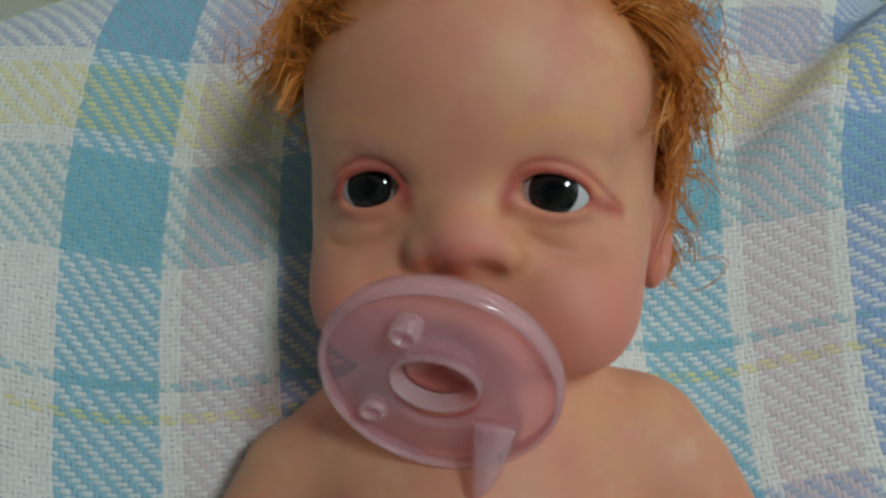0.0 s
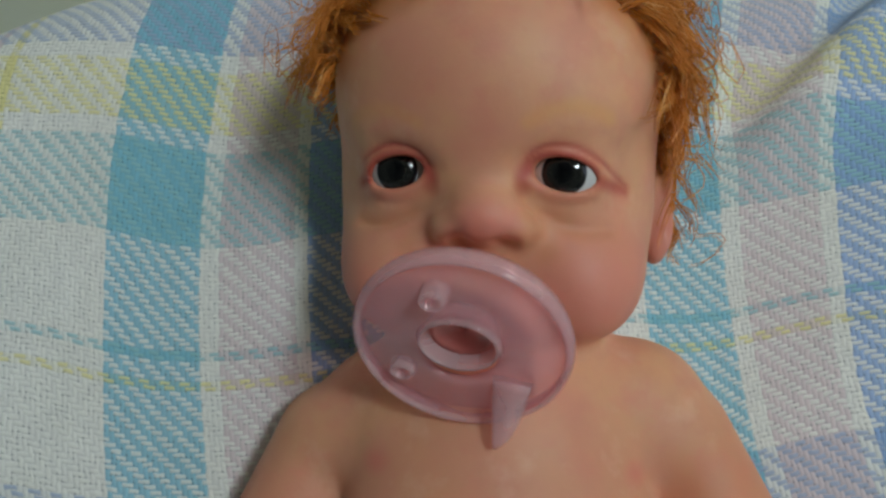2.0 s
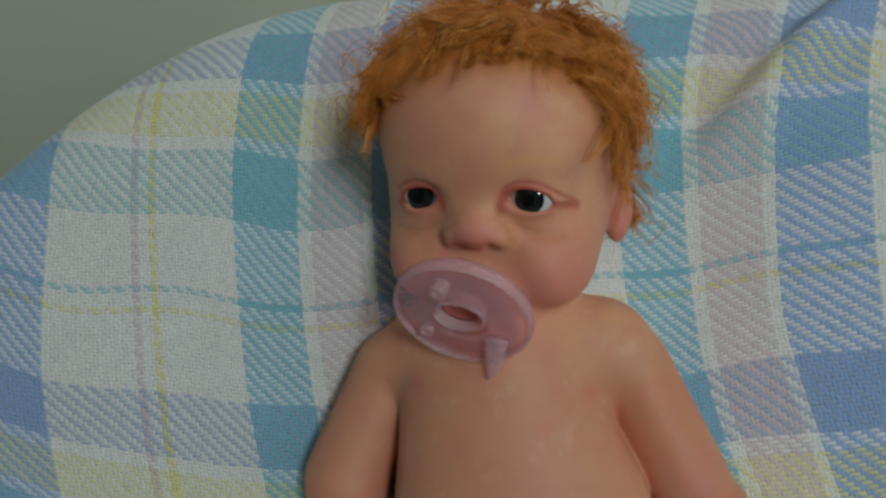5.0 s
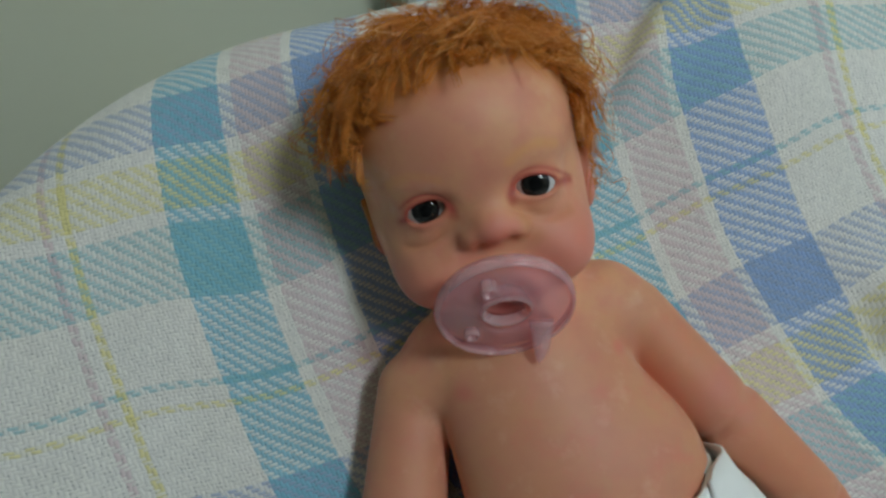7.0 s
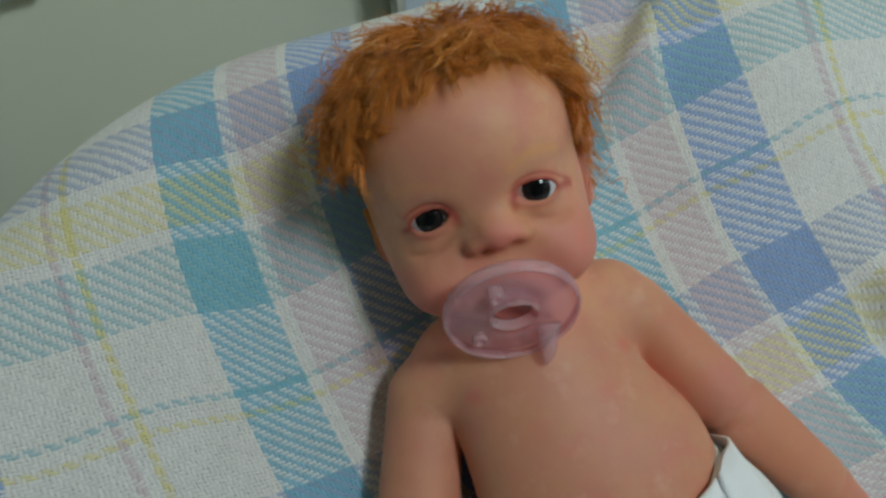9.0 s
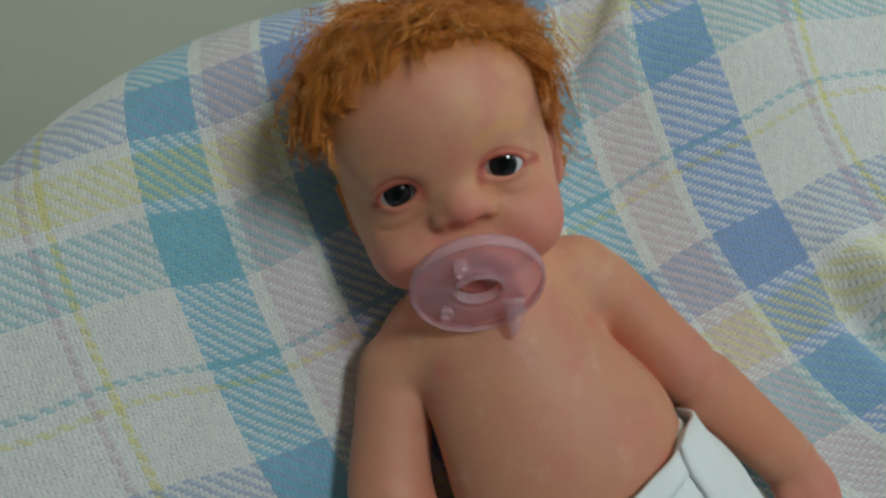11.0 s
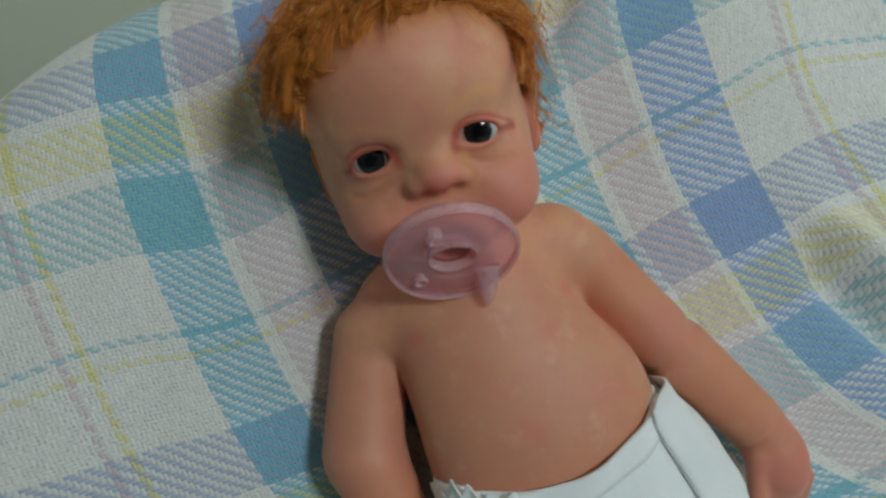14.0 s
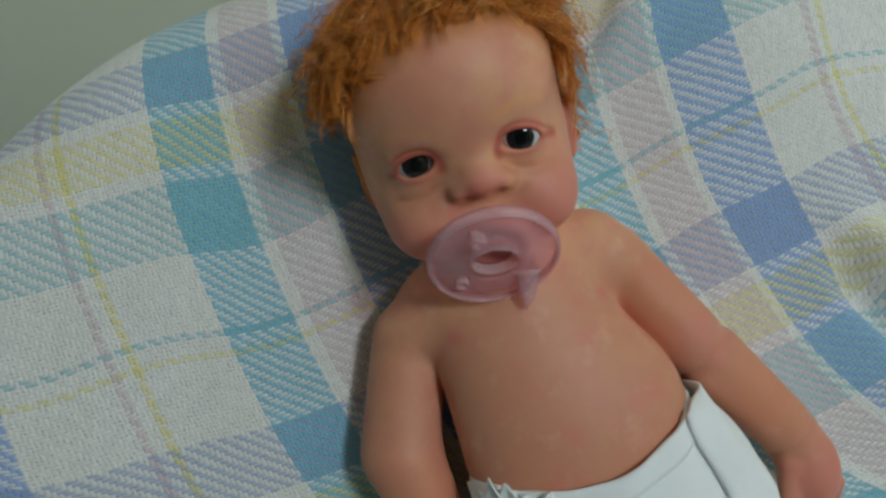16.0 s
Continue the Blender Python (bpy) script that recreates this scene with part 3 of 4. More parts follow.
def skin():
    m, t, s = shader("painted_silicone_skin")
    f = noise_at(t, 45.0, 3.0)
    g = noise_at(t, 95.0, 4.0)
    col = ramp(t, f, ((0.30, (0.74, 0.380, 0.195)), (0.5, (0.74, 0.355, 0.205)), (0.72, (0.72, 0.295, 0.195))), True)
    col = mix(t, maths(t, "MULTIPLY", ramp(t, g, ((0.48, (0, 0, 0)), (0.66, (1, 1, 1))), True), 0.26), col, (0.62, 0.235, 0.165))
    # the body is toned ruddier, and darkened in colour for its dimmer light
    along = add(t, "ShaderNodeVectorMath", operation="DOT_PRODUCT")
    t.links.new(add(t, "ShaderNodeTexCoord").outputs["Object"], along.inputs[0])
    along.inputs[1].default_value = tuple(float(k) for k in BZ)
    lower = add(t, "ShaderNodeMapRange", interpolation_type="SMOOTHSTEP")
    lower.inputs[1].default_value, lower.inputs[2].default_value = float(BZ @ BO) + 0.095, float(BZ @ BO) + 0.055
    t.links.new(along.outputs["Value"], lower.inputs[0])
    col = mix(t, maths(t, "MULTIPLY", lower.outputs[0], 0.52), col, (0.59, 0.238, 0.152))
    flush = ramp(t, noise_at(t, 60.0, 5.0, 0.65), ((0.52, (0, 0, 0)), (0.70, (1, 1, 1))), True)
    col = mix(t, maths(t, "MULTIPLY", flush, 0.42), col, (0.72, 0.215, 0.165))
    pale = ramp(t, noise_at(t, 75.0, 4.0, 0.6), ((0.56, (0, 0, 0)), (0.74, (1, 1, 1))), True)
    col = mix(t, maths(t, "MULTIPLY", pale, 0.38), col, (0.80, 0.47, 0.33))
    cheeks = near_points(t, ((hp(0.032, 0.006, -0.030), 0.032), (hp(-0.034, 0.008, -0.034), 0.028), (hp(0.0024, -0.013, -0.014), 0.017),
                             (bp(0.116, -0.072, 0.02), 0.034), (bp(0.074, 0.026, 0.034), 0.016), (hp(0.05, 0.05, -0.02), 0.026), (hp(-0.05, 0.05, -0.02), 0.026)))
    col = mix(t, maths(t, "MULTIPLY", cheeks, 0.8), col, (0.70, 0.225, 0.175))
    arms = near_points(t, ((bp(0.095, -0.020, 0.030), 0.045), (bp(-0.074, -0.015, 0.034), 0.045), (bp(0.062, 0.045, 0.035), 0.030)))
    col = mix(t, maths(t, "MULTIPLY", arms, 0.6), col, (0.68, 0.250, 0.130))
    col = mix(t, maths(t, "MULTIPLY", add(t, "ShaderNodeAttribute", attribute_name="chest_spot").outputs["Fac"], 0.75), col, (0.68, 0.20, 0.15))
    col = mix(t, maths(t, "MULTIPLY", add(t, "ShaderNodeAttribute", attribute_name="rouge").outputs["Fac"], 0.55), col, (0.66, 0.175, 0.125))
    col = mix(t, maths(t, "MULTIPLY", add(t, "ShaderNodeAttribute", attribute_name="lid_paint").outputs["Fac"], 0.85), col, (0.46, 0.065, 0.048))
    # browner along the folds under the eyes and beside the nose
    col = mix(t, maths(t, "MULTIPLY", add(t, "ShaderNodeAttribute", attribute_name="fold_tone").outputs["Fac"], 0.42), col, (0.58, 0.23, 0.105))
    frown = near_points(t, ((hp(-0.012, -0.004, 0.026), 0.026), (hp(0.003, -0.004, 0.012), 0.018)))
    col = mix(t, maths(t, "MULTIPLY", frown, 0.6), col, (0.66, 0.235, 0.17))
    lips = near_points(t, ((hp(0.0, -0.010, -0.040), 0.016), (hp(0.0082, -0.0100, -0.0190), 0.0042), (hp(-0.0036, -0.0100, -0.0190), 0.0042)))
    col = mix(t, maths(t, "MULTIPLY", lips, 0.85), col, (0.42, 0.085, 0.055))
    col = mix(t, maths(t, "MULTIPLY", add(t, "ShaderNodeAttribute", attribute_name="brow_paint").outputs["Fac"], 0.38), col, (0.80, 0.40, 0.12))
    # the scalp is tinted under the roots of the hair
    grow = HZ + 1.05 * HY - 0.25 * HX
    dot = add(t, "ShaderNodeVectorMath", operation="DOT_PRODUCT")
    t.links.new(add(t, "ShaderNodeTexCoord").outputs["Object"], dot.inputs[0])
    dot.inputs[1].default_value = tuple(float(k) for k in grow)
    line = maths(t, "SUBTRACT", dot.outputs["Value"], float(grow @ HO) + 0.0415)
    line = maths(t, "ADD", line, maths(t, "MULTIPLY", maths(t, "SUBTRACT", g, 0.5), 0.012))
    root = add(t, "ShaderNodeMapRange", interpolation_type="SMOOTHSTEP")
    root.inputs[1].default_value, root.inputs[2].default_value = -0.011, 0.014
    t.links.new(line, root.inputs[0])
    low = add(t, "ShaderNodeVectorMath", operation="DOT_PRODUCT")
    t.links.new(add(t, "ShaderNodeTexCoord").outputs["Object"], low.inputs[0])
    low.inputs[1].default_value = tuple(float(k) for k in HZ)
    above = maths(t, "GREATER_THAN", low.outputs["Value"], float(HZ @ HO) - 0.022)
    col = mix(t, maths(t, "MULTIPLY", maths(t, "MULTIPLY", root.outputs[0], above), 0.9), col, (0.62, 0.225, 0.045))
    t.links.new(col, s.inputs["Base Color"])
    s.inputs["Roughness"].default_value = 0.53
    s.inputs["Specular IOR Level"].default_value = 0.40
    s.inputs["Subsurface Weight"].default_value = 0.22
    s.inputs["Subsurface Radius"].default_value = (0.0045, 0.0018, 0.0010)
    s.inputs["Subsurface Scale"].default_value = 1.0
    bump(t, s, maths(t, "ADD", noise_at(t, 900.0, 2.0), maths(t, "MULTIPLY", noise_at(t, 120.0, 2.0), 0.5)), 0.16, 0.0003)
    return m


def hair_mat():
    m, t, s = shader("ginger_mohair")
    f = noise_at(t, 160.0, 2.0)
    isle = add(t, "ShaderNodeNewGeometry").outputs["Random Per Island"]
    f = maths(t, "ADD", maths(t, "MULTIPLY", f, 0.6), maths(t, "MULTIPLY", isle, 0.4))
    t.links.new(ramp(t, f, ((0.22, (0.48, 0.135, 0.017)), (0.44, (0.70, 0.220, 0.030)), (0.63, (0.84, 0.31, 0.055)), (0.78, (0.96, 0.55, 0.19))), True), s.inputs["Base Color"])
    s.inputs["Roughness"].default_value = 0.26
    s.inputs["Specular IOR Level"].default_value = 0.5
    return m


def eye_mat():
    """White of the eye, grey-brown iris and black pupil by the distance from the iris's middle."""
    m, t, s = shader("glass_eye")
    co = add(t, "ShaderNodeTexCoord").outputs["Object"]
    near = None
    for x, y, z in EYES:
        d = add(t, "ShaderNodeVectorMath", operation="DISTANCE")
        t.links.new(co, d.inputs[0])
        d.inputs[1].default_value = hp(x - 0.0001, y - EYE_R, z + 0.0003)
        near = d.outputs["Value"] if near is None else maths(t, "MINIMUM", near, d.outputs["Value"])
    f = maths(t, "DIVIDE", near, 0.0121)
    streak = noise_at(t, 900.0, 2.0)
    iris = mix(t, streak, (0.007, 0.007, 0.006), (0.022, 0.022, 0.018))
    base = ramp(t, f, ((0.0, (0.003, 0.003, 0.004)), (0.22, (0.003, 0.003, 0.004)), (0.26, (0.012, 0.012, 0.012)), (0.38, (0.012, 0.012, 0.013)),
                       (0.43, (0.005, 0.005, 0.006)), (0.485, (0.008, 0.008, 0.011)), (0.52, (0.60, 0.58, 0.58))), True)
    mask = maths(t, "MULTIPLY", maths(t, "GREATER_THAN", f, 0.2), maths(t, "LESS_THAN", f, 0.40))
    t.links.new(mix(t, maths(t, "MULTIPLY", mask, 0.7), base, iris), s.inputs["Base Color"])
    s.inputs["Roughness"].default_value = 0.05
    s.inputs["Specular IOR Level"].default_value = 0.2
    s.inputs["Coat Weight"].default_value = 0.5
    s.inputs["Coat Roughness"].default_value = 0.02
    return m


def hair_line(q):
    """Above 0 where hair grows, in the head's own axes."""
    x, y, z = q[:, 0], q[:, 1], q[:, 2]
    s = (z - 0.0395) + 1.05 * (y - 0.004) - 0.15 * np.maximum(x, 0)
    s = s + 0.34 * np.clip(-x, 0, 0.04) + 0.002 * np.sin(x * 420) + 0.0015 * np.sin(x * 950 + 2)
    bare = (z < -0.028) | ((z < 0.004) & (y < 0.052)) | ((x < 0) & (z < 0.026) & (y < 0.066))
    return np.where(bare, -1, s)


def build_doll():
    lo = np.array((-0.085, -0.010, 0.100))
    hi = np.array((0.160, 0.262, 0.400))
    verts, quads = surface(doll_distance, lo, hi, 0.001)
    cam_axes = np.stack([HX, HY, HZ], 1)
    q = (verts - HO) @ cam_axes
    grows = hair_line(q)
    b = (verts - BO) @ np.stack([BX, BZ, BN], 1)
    grows = np.where(q[:, 2] < -0.03, -1, grows)
    mats = np.zeros(len(quads), int)
    parts_v, parts_f, parts_m = [verts], [quads], [mats]
    count = len(verts)
    # eyes
    rows, cols = 24, 32
    th, ph = np.meshgrid(np.linspace(0, math.pi, rows), np.linspace(0, 2 * math.pi, cols, endpoint=False), indexing="ij")
    globe = np.stack([np.sin(th) * np.cos(ph), -np.cos(th), np.sin(th) * np.sin(ph)], -1).reshape(-1, 3)
    i, j = np.meshgrid(np.arange(rows - 1), np.arange(cols), indexing="ij")
    a, c = (i * cols + j).ravel(), (i * cols + (j + 1) % cols).ravel()
    gq = np.stack([a, a + cols, c + cols, c], -1)
    for e in EYES:
        parts_v.append(head_to_world(np.array(e) + EYE_R * globe))
        parts_f.append(gq + count)
        parts_m.append(np.full(len(gq), 2))
        count += len(globe)
    # hair: locks of a few strands that curl together
    tri = verts[quads]
    normal = np.cross(tri[:, 2] - tri[:, 0], tri[:, 3] - tri[:, 1])
    area = np.linalg.norm(normal, axis=1)
    normal = normal / (area[:, None] + 1e-12)
    centre = tri.mean(1)
    fq = (centre - HO) @ cam_axes
    ok = np.flatnonzero((hair_line(fq) > 0.0) & (fq[:, 1] < 0.10))
    rng = np.random.default_rng(7)
    locks = rng.choice(ok, 850, p=area[ok] / area[ok].sum())
    crown = np.array((0.004, 0.075, 0.075))
    seg, sides = 12, 3
    wisps = set(rng.choice(ok, 170).tolist())
    for lk in [*locks, *wisps]:
        root = centre[lk]
        nrm = normal[lk]
        lq = fq[lk]
        away = lq - crown
        away = away[0] * HX + away[1] * HY + away[2] * HZ
        flow = away - nrm * (away @ nrm)
        flow = flow / (np.linalg.norm(flow) + 1e-9)
        brushed = 1.0 if lq[2] > 0.03 and hair_line(lq[None])[0] < 0.026 else 0.0      # swept aside along the brow
        if brushed:
            flow = HX * (1.0 if lq[0] > -0.022 else -1.0) + 0.45 * HZ
        flow = flow + rng.normal(0, 0.32 - 0.08 * brushed, 3)
        if lq[2] < 0.022:
            flow = flow + 0.9 * HY
        flow = flow - nrm * (flow @ nrm)
        flow /= np.linalg.norm(flow)
        side = np.cross(nrm, flow)
        length = rng.uniform(0.018, 0.036)
        turns = rng.uniform(0.6, 1.4) * rng.choice((-1, 1))
        curl = rng.uniform(0.0012, 0.0028)
        lift = rng.uniform(0.0004, 0.0030) + 0.0028 * abs(lq[0]) / 0.05
        edge = hair_line(lq[None])[0]
        stray = lk in wisps
        if stray:
            length, lift, curl = rng.uniform(0.016, 0.032), rng.uniform(0.006, 0.015), rng.uniform(0.004, 0.009)
            turns *= 1.4
            edge = 1.0
        if edge < 0.010 and rng.random() < 0.45:
            continue
        if edge < 0.008:
            length *= 0.5
            lift *= 0.5
        if lq[2] < 0.012:
            length *= 0.4 if lq[0] < 0 else 0.6
        if lq[0] < -0.028 and lq[2] < 0.044:
            length *= 0.55
        phase = rng.uniform(0, 6.28)
        for _ in range(2 if stray else int(rng.integers(7, 14))):
            s = np.linspace(0, 1, seg)[:, None]
            start = root + rng.normal(0, 0.0009, 3)
            ang = phase + 2 * math.pi * turns * s + rng.normal(0, 0.09)
            own = length * rng.uniform(0.75, 1.1)
            path = start + flow * own * s + nrm * (lift * np.sin(s * math.pi * 0.8) + 0.0006)
            path = path + curl * (0.35 + 0.65 * s) * (side * (np.sin(ang) - math.sin(phase)) + nrm * (1 + np.cos(ang)) * 0.5) + rng.normal(0, 0.0005, 3) * s
            r = 0.00019 * (1 - 0.6 * s) * rng.uniform(0.7, 1.2) * (1.4 if stray else 1.0)
            d = np.gradient(path, axis=0)
            d /= np.linalg.norm(d, axis=1)[:, None] + 1e-12
            e1 = np.cross(d, nrm)
            e1 /= np.linalg.norm(e1, axis=1)[:, None] + 1e-12
            e2 = np.cross(d, e1)
            ring = np.stack([path + r * (math.cos(k * 2.0944) * e1 + math.sin(k * 2.0944) * e2) for k in range(sides)], 1).reshape(-1, 3)
            i, j = np.meshgrid(np.arange(seg - 1), np.arange(sides), indexing="ij")
            a, c = (i * sides + j).ravel(), (i * sides + (j + 1) % sides).ravel()
            parts_v.append(ring)
            parts_f.append(np.stack([a, a + sides, c + sides, c], -1) + count)
            parts_m.append(np.full(len(a), 1))
            count += len(ring)
    v, f, mt = np.concatenate(parts_v), np.concatenate(parts_f), np.concatenate(parts_m)
    me = bpy.data.meshes.new("doll")
    me.vertices.add(len(v))
    me.vertices.foreach_set("co", v.astype(np.float32).ravel())
    me.loops.add(len(f) * 4)
    me.loops.foreach_set("vertex_index", f.astype(np.int32).ravel())
    me.polygons.add(len(f))
    me.polygons.foreach_set("loop_start", np.arange(0, len(f) * 4, 4, dtype=np.int32))
    me.polygons.foreach_set("material_index", mt.astype(np.int32))
    me.update(calc_edges=True)
    me.validate()
    # painted lines and browner folds of the face, as soft strokes
    near = np.flatnonzero((q[:, 1] < 0.04) & (q[:, 2] > -0.04) & (q[:, 2] < 0.03))
    fq_ = q[near] * np.array((1, 1, 1)), q[near] * np.array((-1, 1, 1))
    angles = np.linspace(0, 2 * math.pi, 17)
    rims = face_line([(0.0222 + 0.0083 * math.cos(k), 0.0047 * math.sin(k) - 0.001 * math.cos(k)) for k in angles - 0.2], 34)
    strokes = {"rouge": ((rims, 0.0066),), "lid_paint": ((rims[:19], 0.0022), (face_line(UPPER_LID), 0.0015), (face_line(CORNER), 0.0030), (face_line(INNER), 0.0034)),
               "fold_tone": ((face_line(UNDER_EYE), 0.0045), (face_line(CHEEK), 0.0050)), "brow_paint": ((face_line(BROW), 0.0036),)}
    for name, lines in strokes.items():
        dab = np.zeros(len(v), np.float32)
        for pts, wide in lines:
            for side_ in fq_:
                x = np.clip(1 - line_distance(side_, pts) / wide, 0, 1)
                dab[near] = np.maximum(dab[near], x * x * (3 - 2 * x))
        me.attributes.new(name, "FLOAT", "POINT").data.foreach_set("value", dab)
    spot = np.zeros(len(v), np.float32)
    for x, y in ((-0.037, 0.063), (0.034, 0.058)):
        k = np.clip(1 - np.hypot(b[:, 0] - x, b[:, 1] - y) / 0.0056, 0, 1) * (b[:, 2] > 0.03)
        spot[:len(b)] = np.maximum(spot[:len(b)], k * k * (3 - 2 * k))
    me.attributes.new("chest_spot", "FLOAT", "POINT").data.foreach_set("value", spot)
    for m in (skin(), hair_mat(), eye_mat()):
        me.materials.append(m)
    me.shade_smooth()
    ob = new("doll", me)
    return tagged(ob, "lifelike silicone baby doll with ginger mohair reclining on the plaid blanket", "doll")


build_doll()


# ---- the pacifier ----
PC = head_to_world((-0.0004, -0.0170, -0.0427))
PT, PROLL = 28.0, 9.0                             # tipped downwards, turned in its plane
pn = unit(-HY * math.cos(radians(PT)) - HZ * math.sin(radians(PT)))
px = unit(HX * math.cos(radians(PROLL)) - HZ * math.sin(radians(PROLL)))
px = unit(px - pn * (px @ pn))
py = np.cross(pn, px)


def silicone(name, dark, pale, solid):
    m, t, s = shader(name)
    f = noise_at(t, 60.0, 2.0)
    t.links.new(ramp(t, f, ((0.3, dark), (0.7, pale)), True), s.inputs["Base Color"])
    s.inputs["Roughness"].default_value = 0.16
    s.inputs["Specular IOR Level"].default_value = 0.9
    s.inputs["Coat Weight"].default_value = 0.6
    s.inputs["Coat Roughness"].default_value = 0.08
    clear = add(t, "ShaderNodeBsdfTransparent")
    clear.inputs[0].default_value = (0.95, 0.80, 0.83, 1)
    both = add(t, "ShaderNodeMixShader")
    both.inputs[0].default_value = solid
    t.links.new(clear.outputs[0], both.inputs[1])
    t.links.new(s.outputs[0], both.inputs[2])
    t.links.new(both.outputs[0], t.nodes["Material Output"].inputs["Surface"])
    return m


SILICONE = silicone("translucent_pink_silicone", (0.86, 0.52, 0.58), (0.90, 0.60, 0.64), 0.25)
CLEAR = silicone("clear_pink_silicone", (0.90, 0.66, 0.67), (0.95, 0.76, 0.77), 0.30)


TEAT = silicone("deep_pink_silicone", (0.52, 0.13, 0.11), (0.60, 0.18, 0.15), 0.7)


def pac(x, y, z):
    """Across, up and out of the shield."""
    return Vector(PC + x * px + y * py + z * pn)


def lathe_oval(name, profile, rx, ry, parent, closed=True, n=72, label="", mat=None, lift=0.0):
    """A ring of an oval swept by a profile of (share of the radius, height out)."""
    bm = bmesh.new()
    rings = []
    for k in range(n):
        a = 2 * math.pi * k / n
        rings.append([bm.verts.new(pac(rx * s * math.cos(a), ry * s * math.sin(a) + lift, h)) for s, h in profile])
    m = len(profile)
    for k in range(n):
        r0, r1 = rings[k], rings[(k + 1) % n]
        for i in range(m if closed else m - 1):
            bm.faces.new((r0[i], r1[i], r1[(i + 1) % m], r0[(i + 1) % m]))
    bmesh.ops.recalc_face_normals(bm, faces=bm.faces[:])
    return mesh_ob(name, bm, mat or SILICONE, parent, True, label)


def build_pacifier():
    root = new("pacifier")
    root.location = PC
    tagged(root, "translucent pink one-piece silicone pacifier in the doll's mouth", "pacifier")
    bpy.context.view_layer.update()

    def own(ob):
        ob.parent = root
        ob.matrix_parent_inverse = root.matrix_world.inverted()
        return ob

    rx, ry, th = 0.0278, 0.0262, 0.0022
    prof = [(0.36, 0.0012)] + [(s, 0.0012 - 0.0035 * s ** 3) for s in (0.45, 0.6, 0.75, 0.88)] + [(0.96, -0.0020), (1.0, -0.0030), (0.985, -0.0046)]
    prof += [(s, 0.0012 - 0.0035 * s ** 3 - th) for s in (0.94, 0.88, 0.75, 0.6, 0.45)] + [(0.36, 0.0012 - th)]
    own(lathe_oval("shield", prof, rx, ry, None))
    own(lathe_oval("rim", [(0.92, -0.0004), (0.94, 0.0004), (0.965, 0.0002), (0.988, -0.0006), (1.0, -0.0018), (1.005, -0.0038), (0.985, -0.0058), (0.96, -0.0056), (0.93, -0.0034)], rx, ry, None, mat=CLEAR))
    # collar round the hollow teat
    own(lathe_oval("collar", [(1.04, 0.0006), (0.98, 0.0020), (0.93, 0.0027), (0.88, 0.0024), (0.85, 0.0010), (0.78, -0.003), (0.72, -0.0070), (0.80, -0.0074), (0.90, -0.0040), (0.98, -0.0010)], 0.0104, 0.0076, None, mat=CLEAR, lift=0.0022))
    own(lathe_oval("teat", [(0.79, -0.0022), (0.68, -0.0030), (0.45, -0.0040), (0.02, -0.0046), (0.02, -0.0064), (0.50, -0.0058), (0.74, -0.0044)], 0.0104, 0.0076, None, mat=TEAT, lift=0.0022))
    # air-hole bosses
    for x, y, tall in ((-0.0065, 0.0160, 0.0026), (-0.0140, -0.0095, 0.0)):
        bm = bmesh.new()
        n, rr = 20, []
        for r, h in ((0.0036, -0.0010), (0.0034, 0.0016 + tall), (0.0028, 0.0026 + tall), (0.0020, 0.0024 + tall), (0.0017, -0.0004)):
            rr.append([bm.verts.new(pac(x + r * math.cos(2 * math.pi * k / n), y + r * math.sin(2 * math.pi * k / n) * 0.8, h)) for k in range(n)])
        for a, b in zip(rr, rr[1:]):
            for k in range(n):
                bm.faces.new((a[k], a[(k + 1) % n], b[(k + 1) % n], b[k]))
        bmesh.ops.recalc_face_normals(bm, faces=bm.faces[:])
        own(mesh_ob("vent_boss", bm, CLEAR))
    # pull tab
    bm = bmesh.new()
    loops = []
    for s in np.linspace(0, 1, 11):
        xl, xr = 0.0086 + 0.0020 * s, 0.0190 - 0.0030 * s - 0.0030 * s ** 6
        cy, h = -0.0080 - 0.0185 * s, -0.0010 + 0.0052 * s
        low, up = -0.0010, 0.0020 - 0.0008 * s
        ring = ((xl, 0.5 * low), (xl + 0.0004, up), (0.5 * (xl + xr), up + 0.0006), (xr - 0.0006, up), (xr, 0.5 * low), (0.5 * (xl + xr), low))
        loops.append([bm.verts.new(pac(x, cy - 0.0006 * (x - xl) / 0.01, h + z)) for x, z in ring])
    for a, b in zip(loops, loops[1:]):
        for k in range(6):
            bm.faces.new((a[k], a[(k + 1) % 6], b[(k + 1) % 6], b[k]))
    bm.faces.new(loops[0])
    bm.faces.new(loops[-1])
    bmesh.ops.recalc_face_normals(bm, faces=bm.faces[:])
    own(mesh_ob("pull_tab", bm, CLEAR))


build_pacifier()


# ---- the diaper ----
def diaper_mat():
    m, t, s = shader("white_nonwoven")
    f = noise_at(t, 30.0, 4.0)
    t.links.new(ramp(t, f, ((0.3, (0.84, 0.86, 0.86)), (0.7, (0.89, 0.90, 0.90))), True), s.inputs["Base Color"])
    s.inputs["Roughness"].default_value = 0.8
    bump(t, s, maths(t, "ADD", noise_at(t, 80.0, 3.0), maths(t, "MULTIPLY", noise_at(t, 1500.0, 1.0), 0.3)), 0.5, 0.002)
    return m


DIAPER = diaper_mat()


